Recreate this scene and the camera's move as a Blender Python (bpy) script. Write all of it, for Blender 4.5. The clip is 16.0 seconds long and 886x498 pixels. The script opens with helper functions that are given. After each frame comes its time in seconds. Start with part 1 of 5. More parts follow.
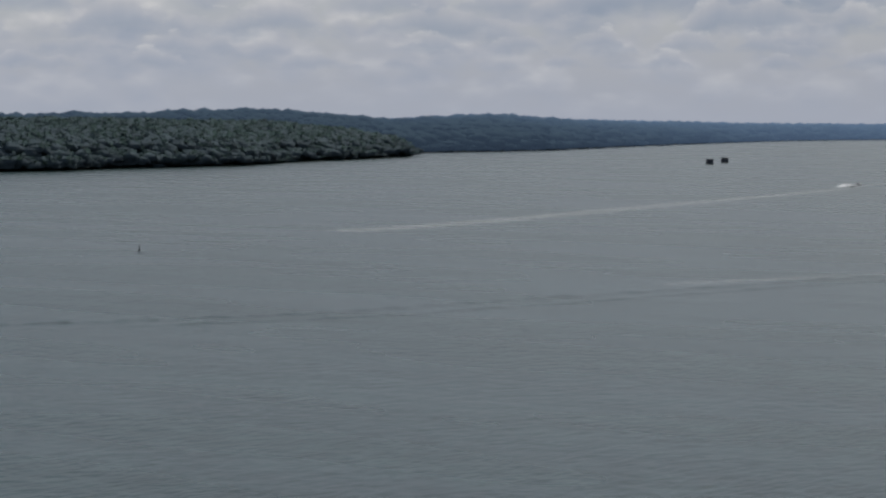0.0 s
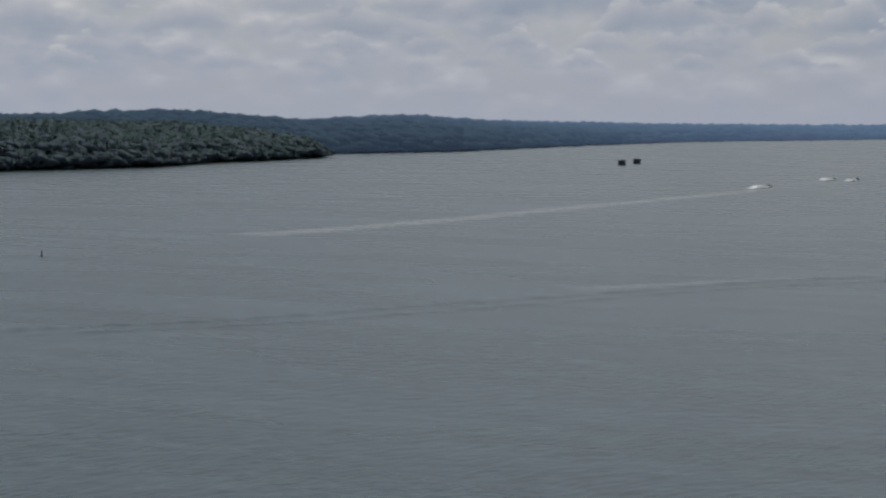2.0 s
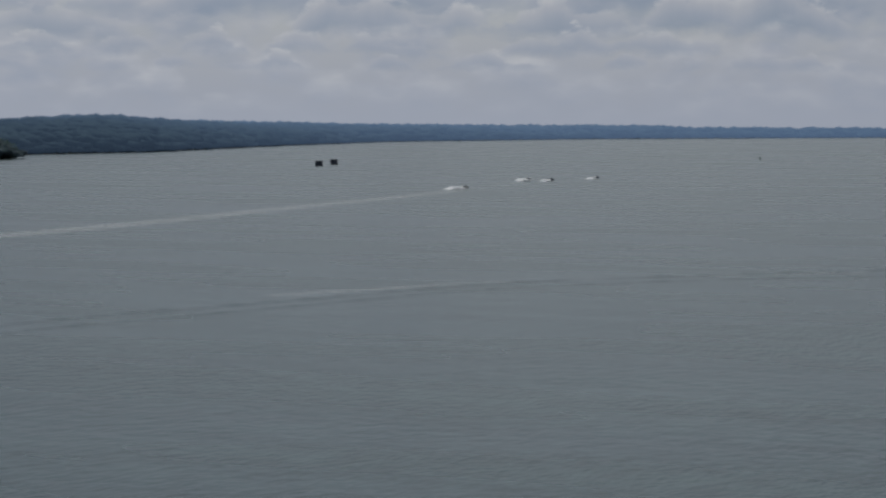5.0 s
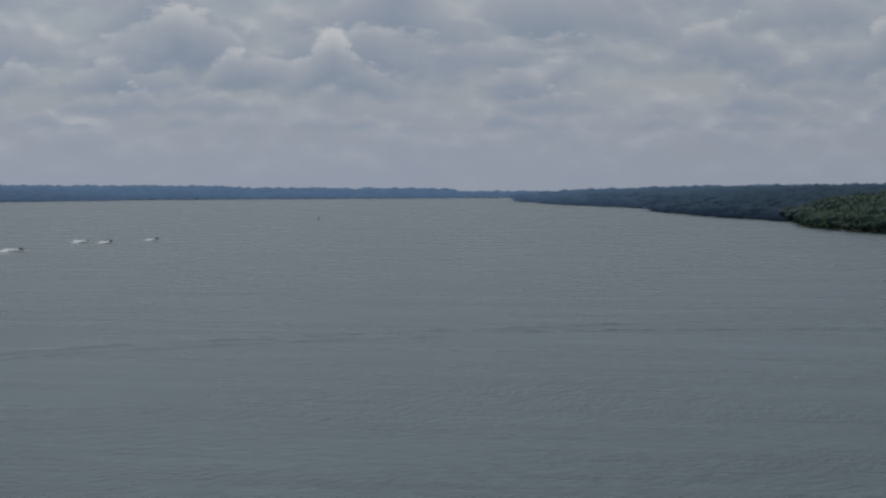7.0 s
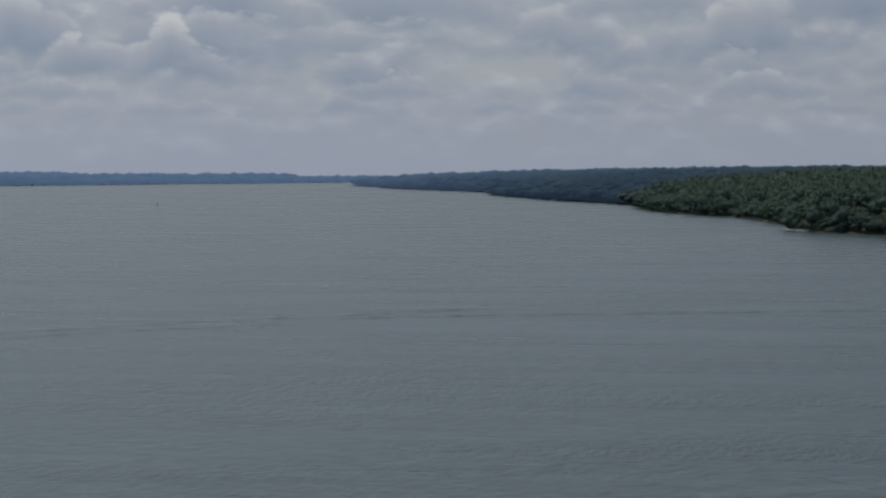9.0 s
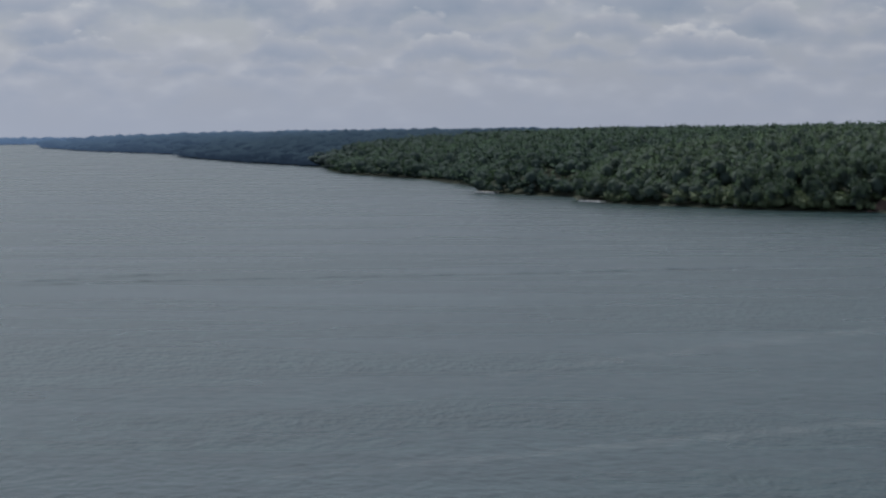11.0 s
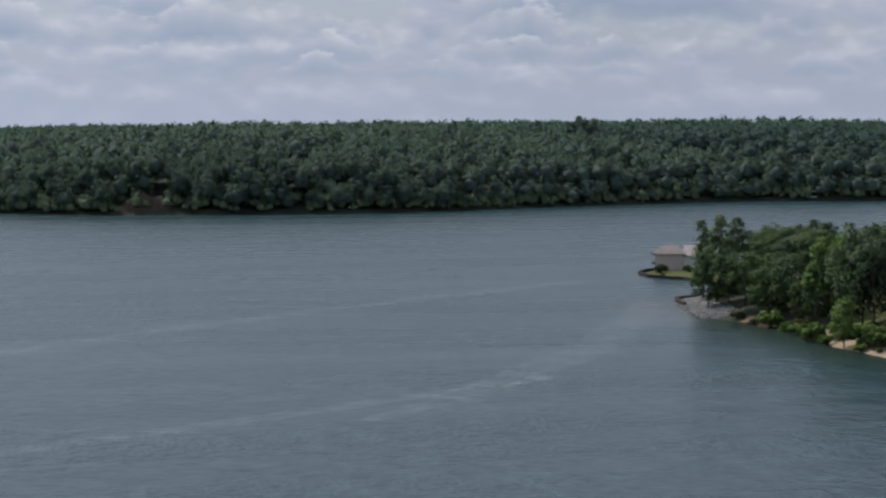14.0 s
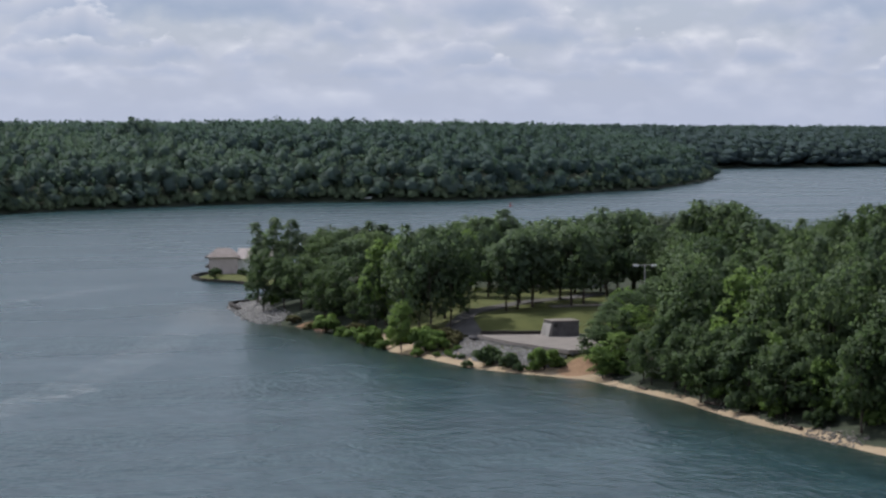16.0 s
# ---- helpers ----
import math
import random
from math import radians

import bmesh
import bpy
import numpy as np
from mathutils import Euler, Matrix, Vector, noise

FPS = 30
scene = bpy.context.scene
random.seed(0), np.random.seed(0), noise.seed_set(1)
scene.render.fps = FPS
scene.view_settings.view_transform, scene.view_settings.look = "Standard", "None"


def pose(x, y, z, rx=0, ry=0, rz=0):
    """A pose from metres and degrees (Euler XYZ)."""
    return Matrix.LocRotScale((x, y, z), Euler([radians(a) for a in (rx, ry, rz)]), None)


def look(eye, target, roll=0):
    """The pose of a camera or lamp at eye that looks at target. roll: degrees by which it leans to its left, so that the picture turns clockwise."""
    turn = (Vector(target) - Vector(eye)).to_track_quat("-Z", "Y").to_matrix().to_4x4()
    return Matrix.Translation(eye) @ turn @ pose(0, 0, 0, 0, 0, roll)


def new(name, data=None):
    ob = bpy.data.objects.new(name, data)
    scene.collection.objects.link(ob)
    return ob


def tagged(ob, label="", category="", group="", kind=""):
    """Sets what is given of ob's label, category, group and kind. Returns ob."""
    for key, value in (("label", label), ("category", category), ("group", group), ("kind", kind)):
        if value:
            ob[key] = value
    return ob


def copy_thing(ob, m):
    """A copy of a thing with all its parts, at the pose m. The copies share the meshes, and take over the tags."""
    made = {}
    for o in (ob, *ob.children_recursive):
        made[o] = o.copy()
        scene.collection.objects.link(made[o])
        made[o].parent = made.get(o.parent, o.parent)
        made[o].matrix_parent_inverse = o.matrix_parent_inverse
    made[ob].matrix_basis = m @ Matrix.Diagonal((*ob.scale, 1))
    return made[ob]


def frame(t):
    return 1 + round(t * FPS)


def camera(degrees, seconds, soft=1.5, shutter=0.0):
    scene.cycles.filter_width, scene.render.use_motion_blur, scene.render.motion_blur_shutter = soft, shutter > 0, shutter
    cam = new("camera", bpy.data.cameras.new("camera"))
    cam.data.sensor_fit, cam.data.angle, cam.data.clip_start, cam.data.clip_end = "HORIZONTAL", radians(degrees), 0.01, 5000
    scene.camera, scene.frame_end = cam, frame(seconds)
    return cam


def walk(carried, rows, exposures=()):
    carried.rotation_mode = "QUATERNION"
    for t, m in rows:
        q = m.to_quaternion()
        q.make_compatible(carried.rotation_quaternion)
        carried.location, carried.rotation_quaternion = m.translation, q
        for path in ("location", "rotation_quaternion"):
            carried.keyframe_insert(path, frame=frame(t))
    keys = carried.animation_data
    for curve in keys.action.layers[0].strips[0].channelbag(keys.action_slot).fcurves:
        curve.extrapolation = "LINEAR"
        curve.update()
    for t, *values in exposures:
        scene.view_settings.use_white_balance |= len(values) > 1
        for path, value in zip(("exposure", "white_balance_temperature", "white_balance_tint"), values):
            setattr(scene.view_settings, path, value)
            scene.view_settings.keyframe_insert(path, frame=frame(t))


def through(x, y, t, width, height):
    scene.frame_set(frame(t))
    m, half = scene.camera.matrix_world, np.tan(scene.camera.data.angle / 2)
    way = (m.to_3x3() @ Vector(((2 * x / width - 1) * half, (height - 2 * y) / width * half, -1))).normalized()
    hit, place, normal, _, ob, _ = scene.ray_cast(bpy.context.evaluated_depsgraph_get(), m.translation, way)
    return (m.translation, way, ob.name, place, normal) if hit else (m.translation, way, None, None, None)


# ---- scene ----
# ---------------------------------------------------------------- camera
PATH = [
    (0, 0, 0, 30, 0.0001, -3.2599, -0.0195),
    (0.5, 0.488, 1.234, 30.159, 1.4779, -3.2515, -0.0456),
    (1, 0.905, 2.495, 30.306, 1.6666, -3.2475, 0.0371),
    (1.5, 1.26, 3.784, 30.44, 1.7258, -3.2537, 0.0269),
    (2, 1.563, 5.097, 30.563, 2.1679, -3.2507, -0.0084),
    (2.5, 1.822, 6.434, 30.675, 2.9479, -3.2568, 0.0654),
    (3, 2.048, 7.793, 30.776, 3.7525, -3.2476, -0.0126),
    (5.5, 3.008, 14.857, 31.13, 11.6735, -3.2431, -0.0516),
    (6, 3.232, 16.313, 31.174, 13.7337, -3.2533, -0.0003),
    (6.5, 3.49, 17.78, 31.209, 16.9042, -3.1277, 0.0314),
    (6.7, 3.604, 18.369, 31.22, 18.4536, -2.6343, -0.1711),
    (6.8, 3.664, 18.664, 31.226, 19.3093, -2.2652, -0.1559),
    (7, 3.79, 19.255, 31.236, 20.9754, -1.7106, -0.0667),
    (7.5, 4.143, 20.738, 31.255, 23.9022, -1.5673, 0.0683),
    (8, 4.556, 22.227, 31.268, 23.929, -1.563, 0.1193),
    (8.2, 4.741, 22.824, 31.27, 23.9225, -1.6094, 0.1697),
    (10.3, 7.523, 29.105, 31.241, 28.8179, -3.0736, 0.1389),
    (10.5, 7.882, 29.702, 31.233, 29.5139, -3.0835, 0.2024),
    (11, 8.865, 31.192, 31.21, 32.8566, -3.081, 0.0972),
    (11.5, 9.976, 32.677, 31.182, 36.3607, -3.0822, -0.0024),
    (12, 11.225, 34.154, 31.15, 39.7291, -3.0782, -0.0258),
    (12.5, 12.621, 35.623, 31.114, 42.9236, -3.0744, 0.0391),
    (13, 14.174, 37.082, 31.074, 45.933, -3.0503, 0.1079),
    (13.5, 15.893, 38.529, 31.031, 48.7424, -3.0602, 0.0953),
    (14, 17.787, 39.962, 30.986, 51.817, -3.05, 0.0601),
    (14.5, 19.867, 41.381, 30.938, 54.8581, -3.0449, 0.0206),
    (15, 22.141, 42.783, 30.888, 57.874, -3.0389, 0.0108),
    (15.5, 24.62, 44.166, 30.836, 60.7131, -3.0252, -0.075),
    (16, 27.312, 45.53, 30.782, 63.0534, -3.0166, -0.0468),
]
CAM = camera(22.18, 16.0, soft=2.5)


def aim(x, y, z, yaw, pitch, roll):
    return (Matrix.Translation((x, y, z)) @ pose(0, 0, 0, 0, 0, -yaw)
            @ pose(0, 0, 0, 90 + pitch, 0, 0) @ pose(0, 0, 0, 0, 0, -roll))


EXPOSURES = [(0.0, 0.0, 6220, 7), (5.5, -0.17, 6100, 6), (6.5, -0.19, 6050, 5), (7.0, -0.26, 5950, 5), (8.2, -0.26, 5950, 5), (10.5, -0.02, 5950, 7), (11.0, 0.03, 5950, 7), (13.5, 0.33, 5800, 8), (14.5, 0.45, 5800, 9), (16.0, 0.70, 5830, 10)]
walk(CAM, [(r[0], aim(*r[1:])) for r in PATH], EXPOSURES)

# ---------------------------------------------------------------- sun and sky
SUN_AZ, SUN_EL = 15.0, 50.0


def math_node(tree, op, a, b=None, c=None, clamp=False):
    n = tree.nodes.new("ShaderNodeMath")
    n.operation, n.use_clamp = op, clamp
    for i, v in enumerate((a, b, c)):
        if v is None:
            continue
        if isinstance(v, (int, float)):
            n.inputs[i].default_value = v
        else:
            tree.links.new(v, n.inputs[i])
    return n.outputs[0]


def mix_colour(tree, fac, a, b, blend="MIX"):
    n = tree.nodes.new("ShaderNodeMix")
    n.data_type, n.blend_type = "RGBA", blend
    for i, v in ((0, fac), (6, a), (7, b)):
        if isinstance(v, (int, float, tuple)):
            n.inputs[i].default_value = v
        else:
            tree.links.new(v, n.inputs[i])
    return n.outputs[2]


def noise_node(tree, vector, scale, detail=4.0, rough=0.55, distortion=0.0):
    n = tree.nodes.new("ShaderNodeTexNoise")
    n.inputs["Scale"].default_value = scale
    n.inputs["Detail"].default_value = detail
    n.inputs["Roughness"].default_value = rough
    n.inputs["Distortion"].default_value = distortion
    if vector is not None:
        tree.links.new(vector, n.inputs["Vector"])
    return n


def ramp(tree, fac, stops):
    n = tree.nodes.new("ShaderNodeValToRGB")
    el = n.color_ramp.elements
    el[0].position, el[0].color = stops[0][0], (*stops[0][1], 1)
    el[1].position, el[1].color = stops[-1][0], (*stops[-1][1], 1)
    for p, c in stops[1:-1]:
        e = el.new(p)
        e.color = (*c, 1)
    tree.links.new(fac, n.inputs[0])
    return n.outputs[0]


def make_world():
    world = bpy.data.worlds.new("sky")
    scene.world = world
    world.use_nodes = True
    t = world.node_tree
    t.nodes.clear()
    out = t.nodes.new("ShaderNodeOutputWorld")
    back = t.nodes.new("ShaderNodeBackground")
    sky = t.nodes.new("ShaderNodeTexSky")
    sky.sky_type, sky.sun_disc = "NISHITA", False
    sky.sun_elevation, sky.sun_rotation = radians(SUN_EL), radians(SUN_AZ)
    sky.air_density, sky.dust_density, sky.ozone_density = 1.0, 2.0, 1.0
    clear = mix_colour(t, 1.0, sky.outputs[0], (0.075, 0.075, 0.075, 1), "MULTIPLY")
    # broken cumulus: noise over azimuth and the logarithm of the elevation
    coord = t.nodes.new("ShaderNodeTexCoord")
    xyz = t.nodes.new("ShaderNodeSeparateXYZ")
    t.links.new(coord.outputs["Generated"], xyz.inputs[0])
    az = math_node(t, "ARCTAN2", xyz.outputs[0], xyz.outputs[1])
    el = math_node(t, "MAXIMUM", xyz.outputs[2], 0.0)

    def field(lift, seed, sx, sy, detail, rough, puffs=0.0):
        v = math_node(t, "ADD", el, lift)
        v = math_node(t, "DIVIDE", v, math_node(t, "MULTIPLY_ADD", v, 3.0, 1.0))
        c = t.nodes.new("ShaderNodeCombineXYZ")
        t.links.new(math_node(t, "MULTIPLY", az, sx), c.inputs[0])
        t.links.new(math_node(t, "MULTIPLY", v, sy), c.inputs[1])
        c.inputs[2].default_value = seed
        f = noise_node(t, c.outputs[0], 1.0, detail, rough).outputs[0]
        if puffs:
            n = t.nodes.new("ShaderNodeTexVoronoi")
            n.feature = "SMOOTH_F1"
            n.inputs["Scale"].default_value, n.inputs["Detail"].default_value = 1.7, 2.0
            n.inputs["Roughness"].default_value, n.inputs["Smoothness"].default_value = 0.45, 0.3
            t.links.new(c.outputs[0], n.inputs["Vector"])
            f = math_node(t, "MULTIPLY_ADD", math_node(t, "SUBTRACT", 0.45, n.outputs[0]), puffs, f)
        return f

    # the high, closed deck overhead
    low, high = field(0.0, 3.1, 23, 54, 5, 0.48, 0.50), field(0.007, 3.1, 23, 54, 5, 0.48, 0.50)
    broad = field(0.0, 11.7, 8, 26, 3, 0.5)
    thick = math_node(t, "MULTIPLY_ADD", broad, 0.5, math_node(t, "MULTIPLY", low, 0.75))
    lit = math_node(t, "MULTIPLY_ADD", math_node(t, "SUBTRACT", low, high), 1.0, 0.50)
    lit = math_node(t, "MULTIPLY_ADD", math_node(t, "SUBTRACT", thick, 0.60), -0.9, lit, clamp=True)
    tones = [(0.0, (0.240, 0.280, 0.350)), (0.34, (0.32, 0.34, 0.397)), (0.6, (0.41, 0.407, 0.438)), (1.0, (0.65, 0.615, 0.59))]
    cloud = ramp(t, lit, tones)
    cover = math_node(t, "MULTIPLY", math_node(t, "SUBTRACT", thick, 0.33), 4.0, clamp=True)
    veil = mix_colour(t, 0.78, clear, (0.365, 0.378, 0.428, 1))
    whole = mix_colour(t, cover, veil, cloud)

    # rows of cumulus, the far ones low over the horizon: flat grey bases, heaped bright tops
    def flat(seed, sx, sy, detail, rough):
        c = t.nodes.new("ShaderNodeCombineXYZ")
        t.links.new(math_node(t, "MULTIPLY", az, sx), c.inputs[0])
        t.links.new(math_node(t, "MULTIPLY", el, sy), c.inputs[1])
        c.inputs[2].default_value = seed
        return noise_node(t, c.outputs[0], 1.0, detail, rough).outputs[0]

    def scaled(v, k, off):
        return math_node(t, "MULTIPLY", math_node(t, "SUBTRACT", v, off), k)

    for base, tall, wide, fill, seed in ((0.094, 0.040, 11, 0.46, 9.3), (0.076, 0.034, 14, 0.45, 7.7), (0.0615, 0.026, 17, 0.44, 1.9),
                                         (0.0490, 0.020, 21, 0.45, 5.4), (0.0385, 0.015, 26, 0.46, 3.6), (0.0300, 0.0105, 31, 0.47, 8.2),
                                         (0.0235, 0.0075, 36, 0.47, 6.1)):
        size = 0.020 / tall
        heap = flat(seed, wide * 0.8, 4.0, 1.5, 0.5)
        billow = flat(seed + 20, 52 * size ** 0.6, 115 * size ** 0.6, 5, 0.56)
        sag = flat(seed + 40, wide * 1.8, 10.0, 3, 0.55)
        up = math_node(t, "DIVIDE", math_node(t, "SUBTRACT", el, math_node(t, "MULTIPLY_ADD", scaled(sag, 0.9, 0.5), tall, base)), tall)
        body = math_node(t, "ADD", scaled(heap, 5.2, fill), scaled(billow, 1.9, 0.5))
        edge = math_node(t, "SUBTRACT", math_node(t, "ADD", body, 0.25), up)
        mask = math_node(t, "MULTIPLY", scaled(edge, 3.4, 0.0), 1.0, clamp=True)
        foot = math_node(t, "MULTIPLY", scaled(math_node(t, "ADD", up, scaled(billow, 0.7, 0.5)), 2.2, -0.22), 1.0, clamp=True)
        mask = math_node(t, "MULTIPLY", mask, foot)
        # brightest where the heap thins towards its top, greyest at the foot
        rim = math_node(t, "SUBTRACT", 1.0, scaled(edge, 0.85, 0.0), clamp=True)
        shade = math_node(t, "MULTIPLY_ADD", rim, 0.50, math_node(t, "MULTIPLY", math_node(t, "MULTIPLY", up, 0.34), 1.0, clamp=True))
        shade = math_node(t, "ADD", shade, scaled(billow, 0.8, 0.52), clamp=True)
        whole = mix_colour(t, math_node(t, "MULTIPLY", mask, 0.80), whole, ramp(t, shade, tones))
    # haze low over the horizon
    near = math_node(t, "SUBTRACT", 1.0, math_node(t, "DIVIDE", el, 0.041), clamp=True)
    near = math_node(t, "MULTIPLY", math_node(t, "POWER", near, 0.8), 0.95)
    whole = mix_colour(t, near, whole, (0.356, 0.367, 0.424, 1))
    # overhead the deck is broken and shows more blue
    gap = math_node(t, "MULTIPLY", math_node(t, "SUBTRACT", el, 0.45), 2.2, clamp=True)
    whole = mix_colour(t, math_node(t, "MULTIPLY", gap, 0.5), whole, clear)
    # the sky is brighter towards the sun
    glow = math_node(t, "COSINE", math_node(t, "SUBTRACT", az, radians(SUN_AZ - 34)))
    glow = math_node(t, "MULTIPLY_ADD", math_node(t, "MAXIMUM", glow, 0.25), 0.26, 0.80)
    g = t.nodes.new("ShaderNodeCombineXYZ")
    for k in range(3):
        t.links.new(glow, g.inputs[k])
    whole = mix_colour(t, 1.0, whole, g.outputs[0], "MULTIPLY")
    t.links.new(whole, back.inputs[0])
    back.inputs[1].default_value = 1.0
    t.links.new(back.outputs[0], out.inputs[0])


make_world()
sun = new("sun", bpy.data.lights.new("sun", "SUN"))
sun.data.energy, sun.data.angle, sun.data.color = 2.4, radians(1.0), (1.0, 0.93, 0.82)
to_sun = Vector((math.sin(radians(SUN_AZ)) * math.cos(radians(SUN_EL)),
                 math.cos(radians(SUN_AZ)) * math.cos(radians(SUN_EL)), math.sin(radians(SUN_EL))))
sun.matrix_world = look(Vector((0, 0, 400)) + to_sun * 100, (0, 0, 400))


# ---------------------------------------------------------------- materials
def material(name, rough=0.8, spec=0.3):
    m = bpy.data.materials.new(name)
    m.use_nodes = True
    t = m.node_tree
    b = t.nodes["Principled BSDF"]
    b.inputs["Roughness"].default_value = rough
    b.inputs["Specular IOR Level"].default_value = spec
    return m, t, b


def position(t):
    return t.nodes.new("ShaderNodeNewGeometry").outputs["Position"]


def add_bump(t, b, height, strength=0.5, distance=0.05, filter_width=0.1):
    n = t.nodes.new("ShaderNodeBump")
    n.inputs["Strength"].default_value, n.inputs["Distance"].default_value = strength, distance
    n.inputs["Filter Width"].default_value = filter_width
    t.links.new(height, n.inputs["Height"])
    t.links.new(n.outputs[0], b.inputs["Normal"])


def plain(name, dark, light, rough=0.8, spec=0.3, scale=1.5, fine=12.0, bump=0.4, metal=0.0):
    """A surface with grain at two scales."""
    m, t, b = material(name, rough, spec)
    b.inputs["Metallic"].default_value = metal
    p = position(t)
    coarse, small = noise_node(t, p, scale, 4), noise_node(t, p, fine, 5)
    f = math_node(t, "MULTIPLY_ADD", small.outputs[0], 0.5, math_node(t, "MULTIPLY", coarse.outputs[0], 0.5))
    t.links.new(ramp(t, f, [(0.36, dark), (0.64, light)]), b.inputs["Base Color"])
    if bump:
        add_bump(t, b, small.outputs[0], bump)
    return m


def leaves(name, dark, mid, light, patch=0.11, through=0.22, rough=0.75, puff=True):
    """Foliage: every clump has its own green, and whole trees differ."""
    m, t, b = material(name, rough, 0.12)
    geo = t.nodes.new("ShaderNodeNewGeometry")
    info = t.nodes.new("ShaderNodeObjectInfo")
    big = noise_node(t, geo.outputs["Position"], patch, 2).outputs[0]
    f = math_node(t, "MULTIPLY_ADD", geo.outputs["Random Per Island"], 0.24, math_node(t, "MULTIPLY", big, 0.75))
    f = math_node(t, "MULTIPLY_ADD", info.outputs["Random"], 0.3, math_node(t, "SUBTRACT", f, 0.13))
    colour = ramp(t, f, [(0.1, dark), (0.5, mid), (0.95, light)])
    t.links.new(colour, b.inputs["Base Color"])
    trans = t.nodes.new("ShaderNodeBsdfTranslucent")
    t.links.new(mix_colour(t, 1.0, colour, (1.0, 1.25, 0.5, 1), "MULTIPLY"), trans.inputs[0])
    if puff:
        # clumps are shaded as parts of the rounded mass that they belong to
        at = t.nodes.new("ShaderNodeAttribute")
        at.attribute_name = "puff"
        turn = t.nodes.new("ShaderNodeVectorTransform")
        turn.vector_type, turn.convert_from, turn.convert_to = "NORMAL", "OBJECT", "WORLD"
        t.links.new(at.outputs["Vector"], turn.inputs[0])
        t.links.new(turn.outputs[0], b.inputs["Normal"])
    mix = t.nodes.new("ShaderNodeMixShader")
    mix.inputs[0].default_value = through
    out = t.nodes["Material Output"]
    t.links.new(b.outputs[0], mix.inputs[1])
    t.links.new(trans.outputs[0], mix.inputs[2])
    t.links.new(mix.outputs[0], out.inputs[0])
    return m


def make_water():
    m, t, b = material("lake_water", 0.25, 0.40)
    b.inputs["IOR"].default_value = 1.33
    p = position(t)

    def wave(scale, turn, squeeze, detail):
        mp = t.nodes.new("ShaderNodeMapping")
        mp.vector_type = "TEXTURE"
        mp.inputs["Rotation"].default_value = (0, 0, radians(-turn))
        mp.inputs["Scale"].default_value = (1, squeeze, 1)
        t.links.new(p, mp.inputs["Vector"])
        return noise_node(t, mp.outputs[0], scale, detail, 0.55).outputs[0]

    ripple, chop, wind, swell = wave(1.6, 38, 2.0, 1), wave(0.85, 34, 2.0, 1), wave(0.46, 46, 1.6, 2), wave(0.12, 20, 1.5, 2)
    gust = wave(0.05, 118, 2.4, 3)
    # slicks: long calm lanes among the rippled water
    lanes = wave(0.035, 124, 4.0, 2)
    rough_water = math_node(t, "MULTIPLY_ADD", math_node(t, "SUBTRACT", lanes, 0.45), 1.0, 0.85, clamp=True)
    # calmer water in the lee of the wooded point
    xyz = t.nodes.new("ShaderNodeSeparateXYZ")
    t.links.new(p, xyz.inputs[0])
    off_x, off_y = math_node(t, "SUBTRACT", xyz.outputs[0], 335.0), math_node(t, "SUBTRACT", xyz.outputs[1], 232.0)
    shore = math_node(t, "ABSOLUTE", math_node(t, "MULTIPLY_ADD", off_x, -0.81, math_node(t, "MULTIPLY", off_y, 0.59)))
    along = math_node(t, "MULTIPLY_ADD", off_x, 0.59, math_node(t, "MULTIPLY", off_y, 0.81))
    lee = math_node(t, "SUBTRACT", 1.12, math_node(t, "DIVIDE", shore, 15.0), clamp=True)
    lee = math_node(t, "MULTIPLY", lee, math_node(t, "DIVIDE", math_node(t, "SUBTRACT", 50.0, along), 40.0, clamp=True))
    rough_water = math_node(t, "MULTIPLY", rough_water, math_node(t, "MULTIPLY_ADD", lee, -0.15, 1.0))
    # pale streaks and the ripples' light and dark put into the base colour
    streaks = wave(0.09, 126, 6.0, 3)
    grain = wave(0.34, 30, 2.0, 3)
    mixed = math_node(t, "MULTIPLY_ADD", grain, 0.6, math_node(t, "MULTIPLY", streaks, 0.4))
    base = ramp(t, mixed, [(0.40, (0.008, 0.031, 0.036)), (0.52, (0.016, 0.045, 0.051)), (0.64, (0.031, 0.066, 0.071))])
    # green shallows along the beach, with the trees' dark reflection put into the colour
    base = mix_colour(t, math_node(t, "MULTIPLY", lee, 0.6), base, (0.030, 0.034, 0.016, 1))
    t.links.new(base, b.inputs["Base Color"])
    t.links.new(math_node(t, "MULTIPLY_ADD", rough_water, 0.145, 0.14), b.inputs["Roughness"])
    h = math_node(t, "MULTIPLY_ADD", ripple, 0.10, math_node(t, "MULTIPLY", chop, 0.50))
    h = math_node(t, "MULTIPLY_ADD", wind, 0.68, h)
    h = math_node(t, "MULTIPLY", h, math_node(t, "MULTIPLY_ADD", gust, 1.3, 0.35))
    h = math_node(t, "MULTIPLY_ADD", swell, 0.45, math_node(t, "MULTIPLY", h, rough_water))
    add_bump(t, b, h, 1.0, 0.42, 0.25)
    return m


WATER = make_water()
LEAF_NEAR = leaves("broadleaf_foliage", (0.05, 0.074, 0.04), (0.078, 0.11, 0.053), (0.116, 0.152, 0.07), 0.11, 0.3)
LEAF_LIGHT = leaves("young_foliage", (0.088, 0.138, 0.038), (0.132, 0.195, 0.054), (0.182, 0.245, 0.078), 0.11, 0.28)
LEAF_DARK = leaves("shade_tree_foliage", (0.068, 0.096, 0.064), (0.098, 0.132, 0.077), (0.136, 0.174, 0.095), 0.11, 0.3)
LEAF_GREY = leaves("grey_green_foliage", (0.066, 0.082, 0.062), (0.092, 0.112, 0.080), (0.125, 0.145, 0.102), 0.11, 0.2)
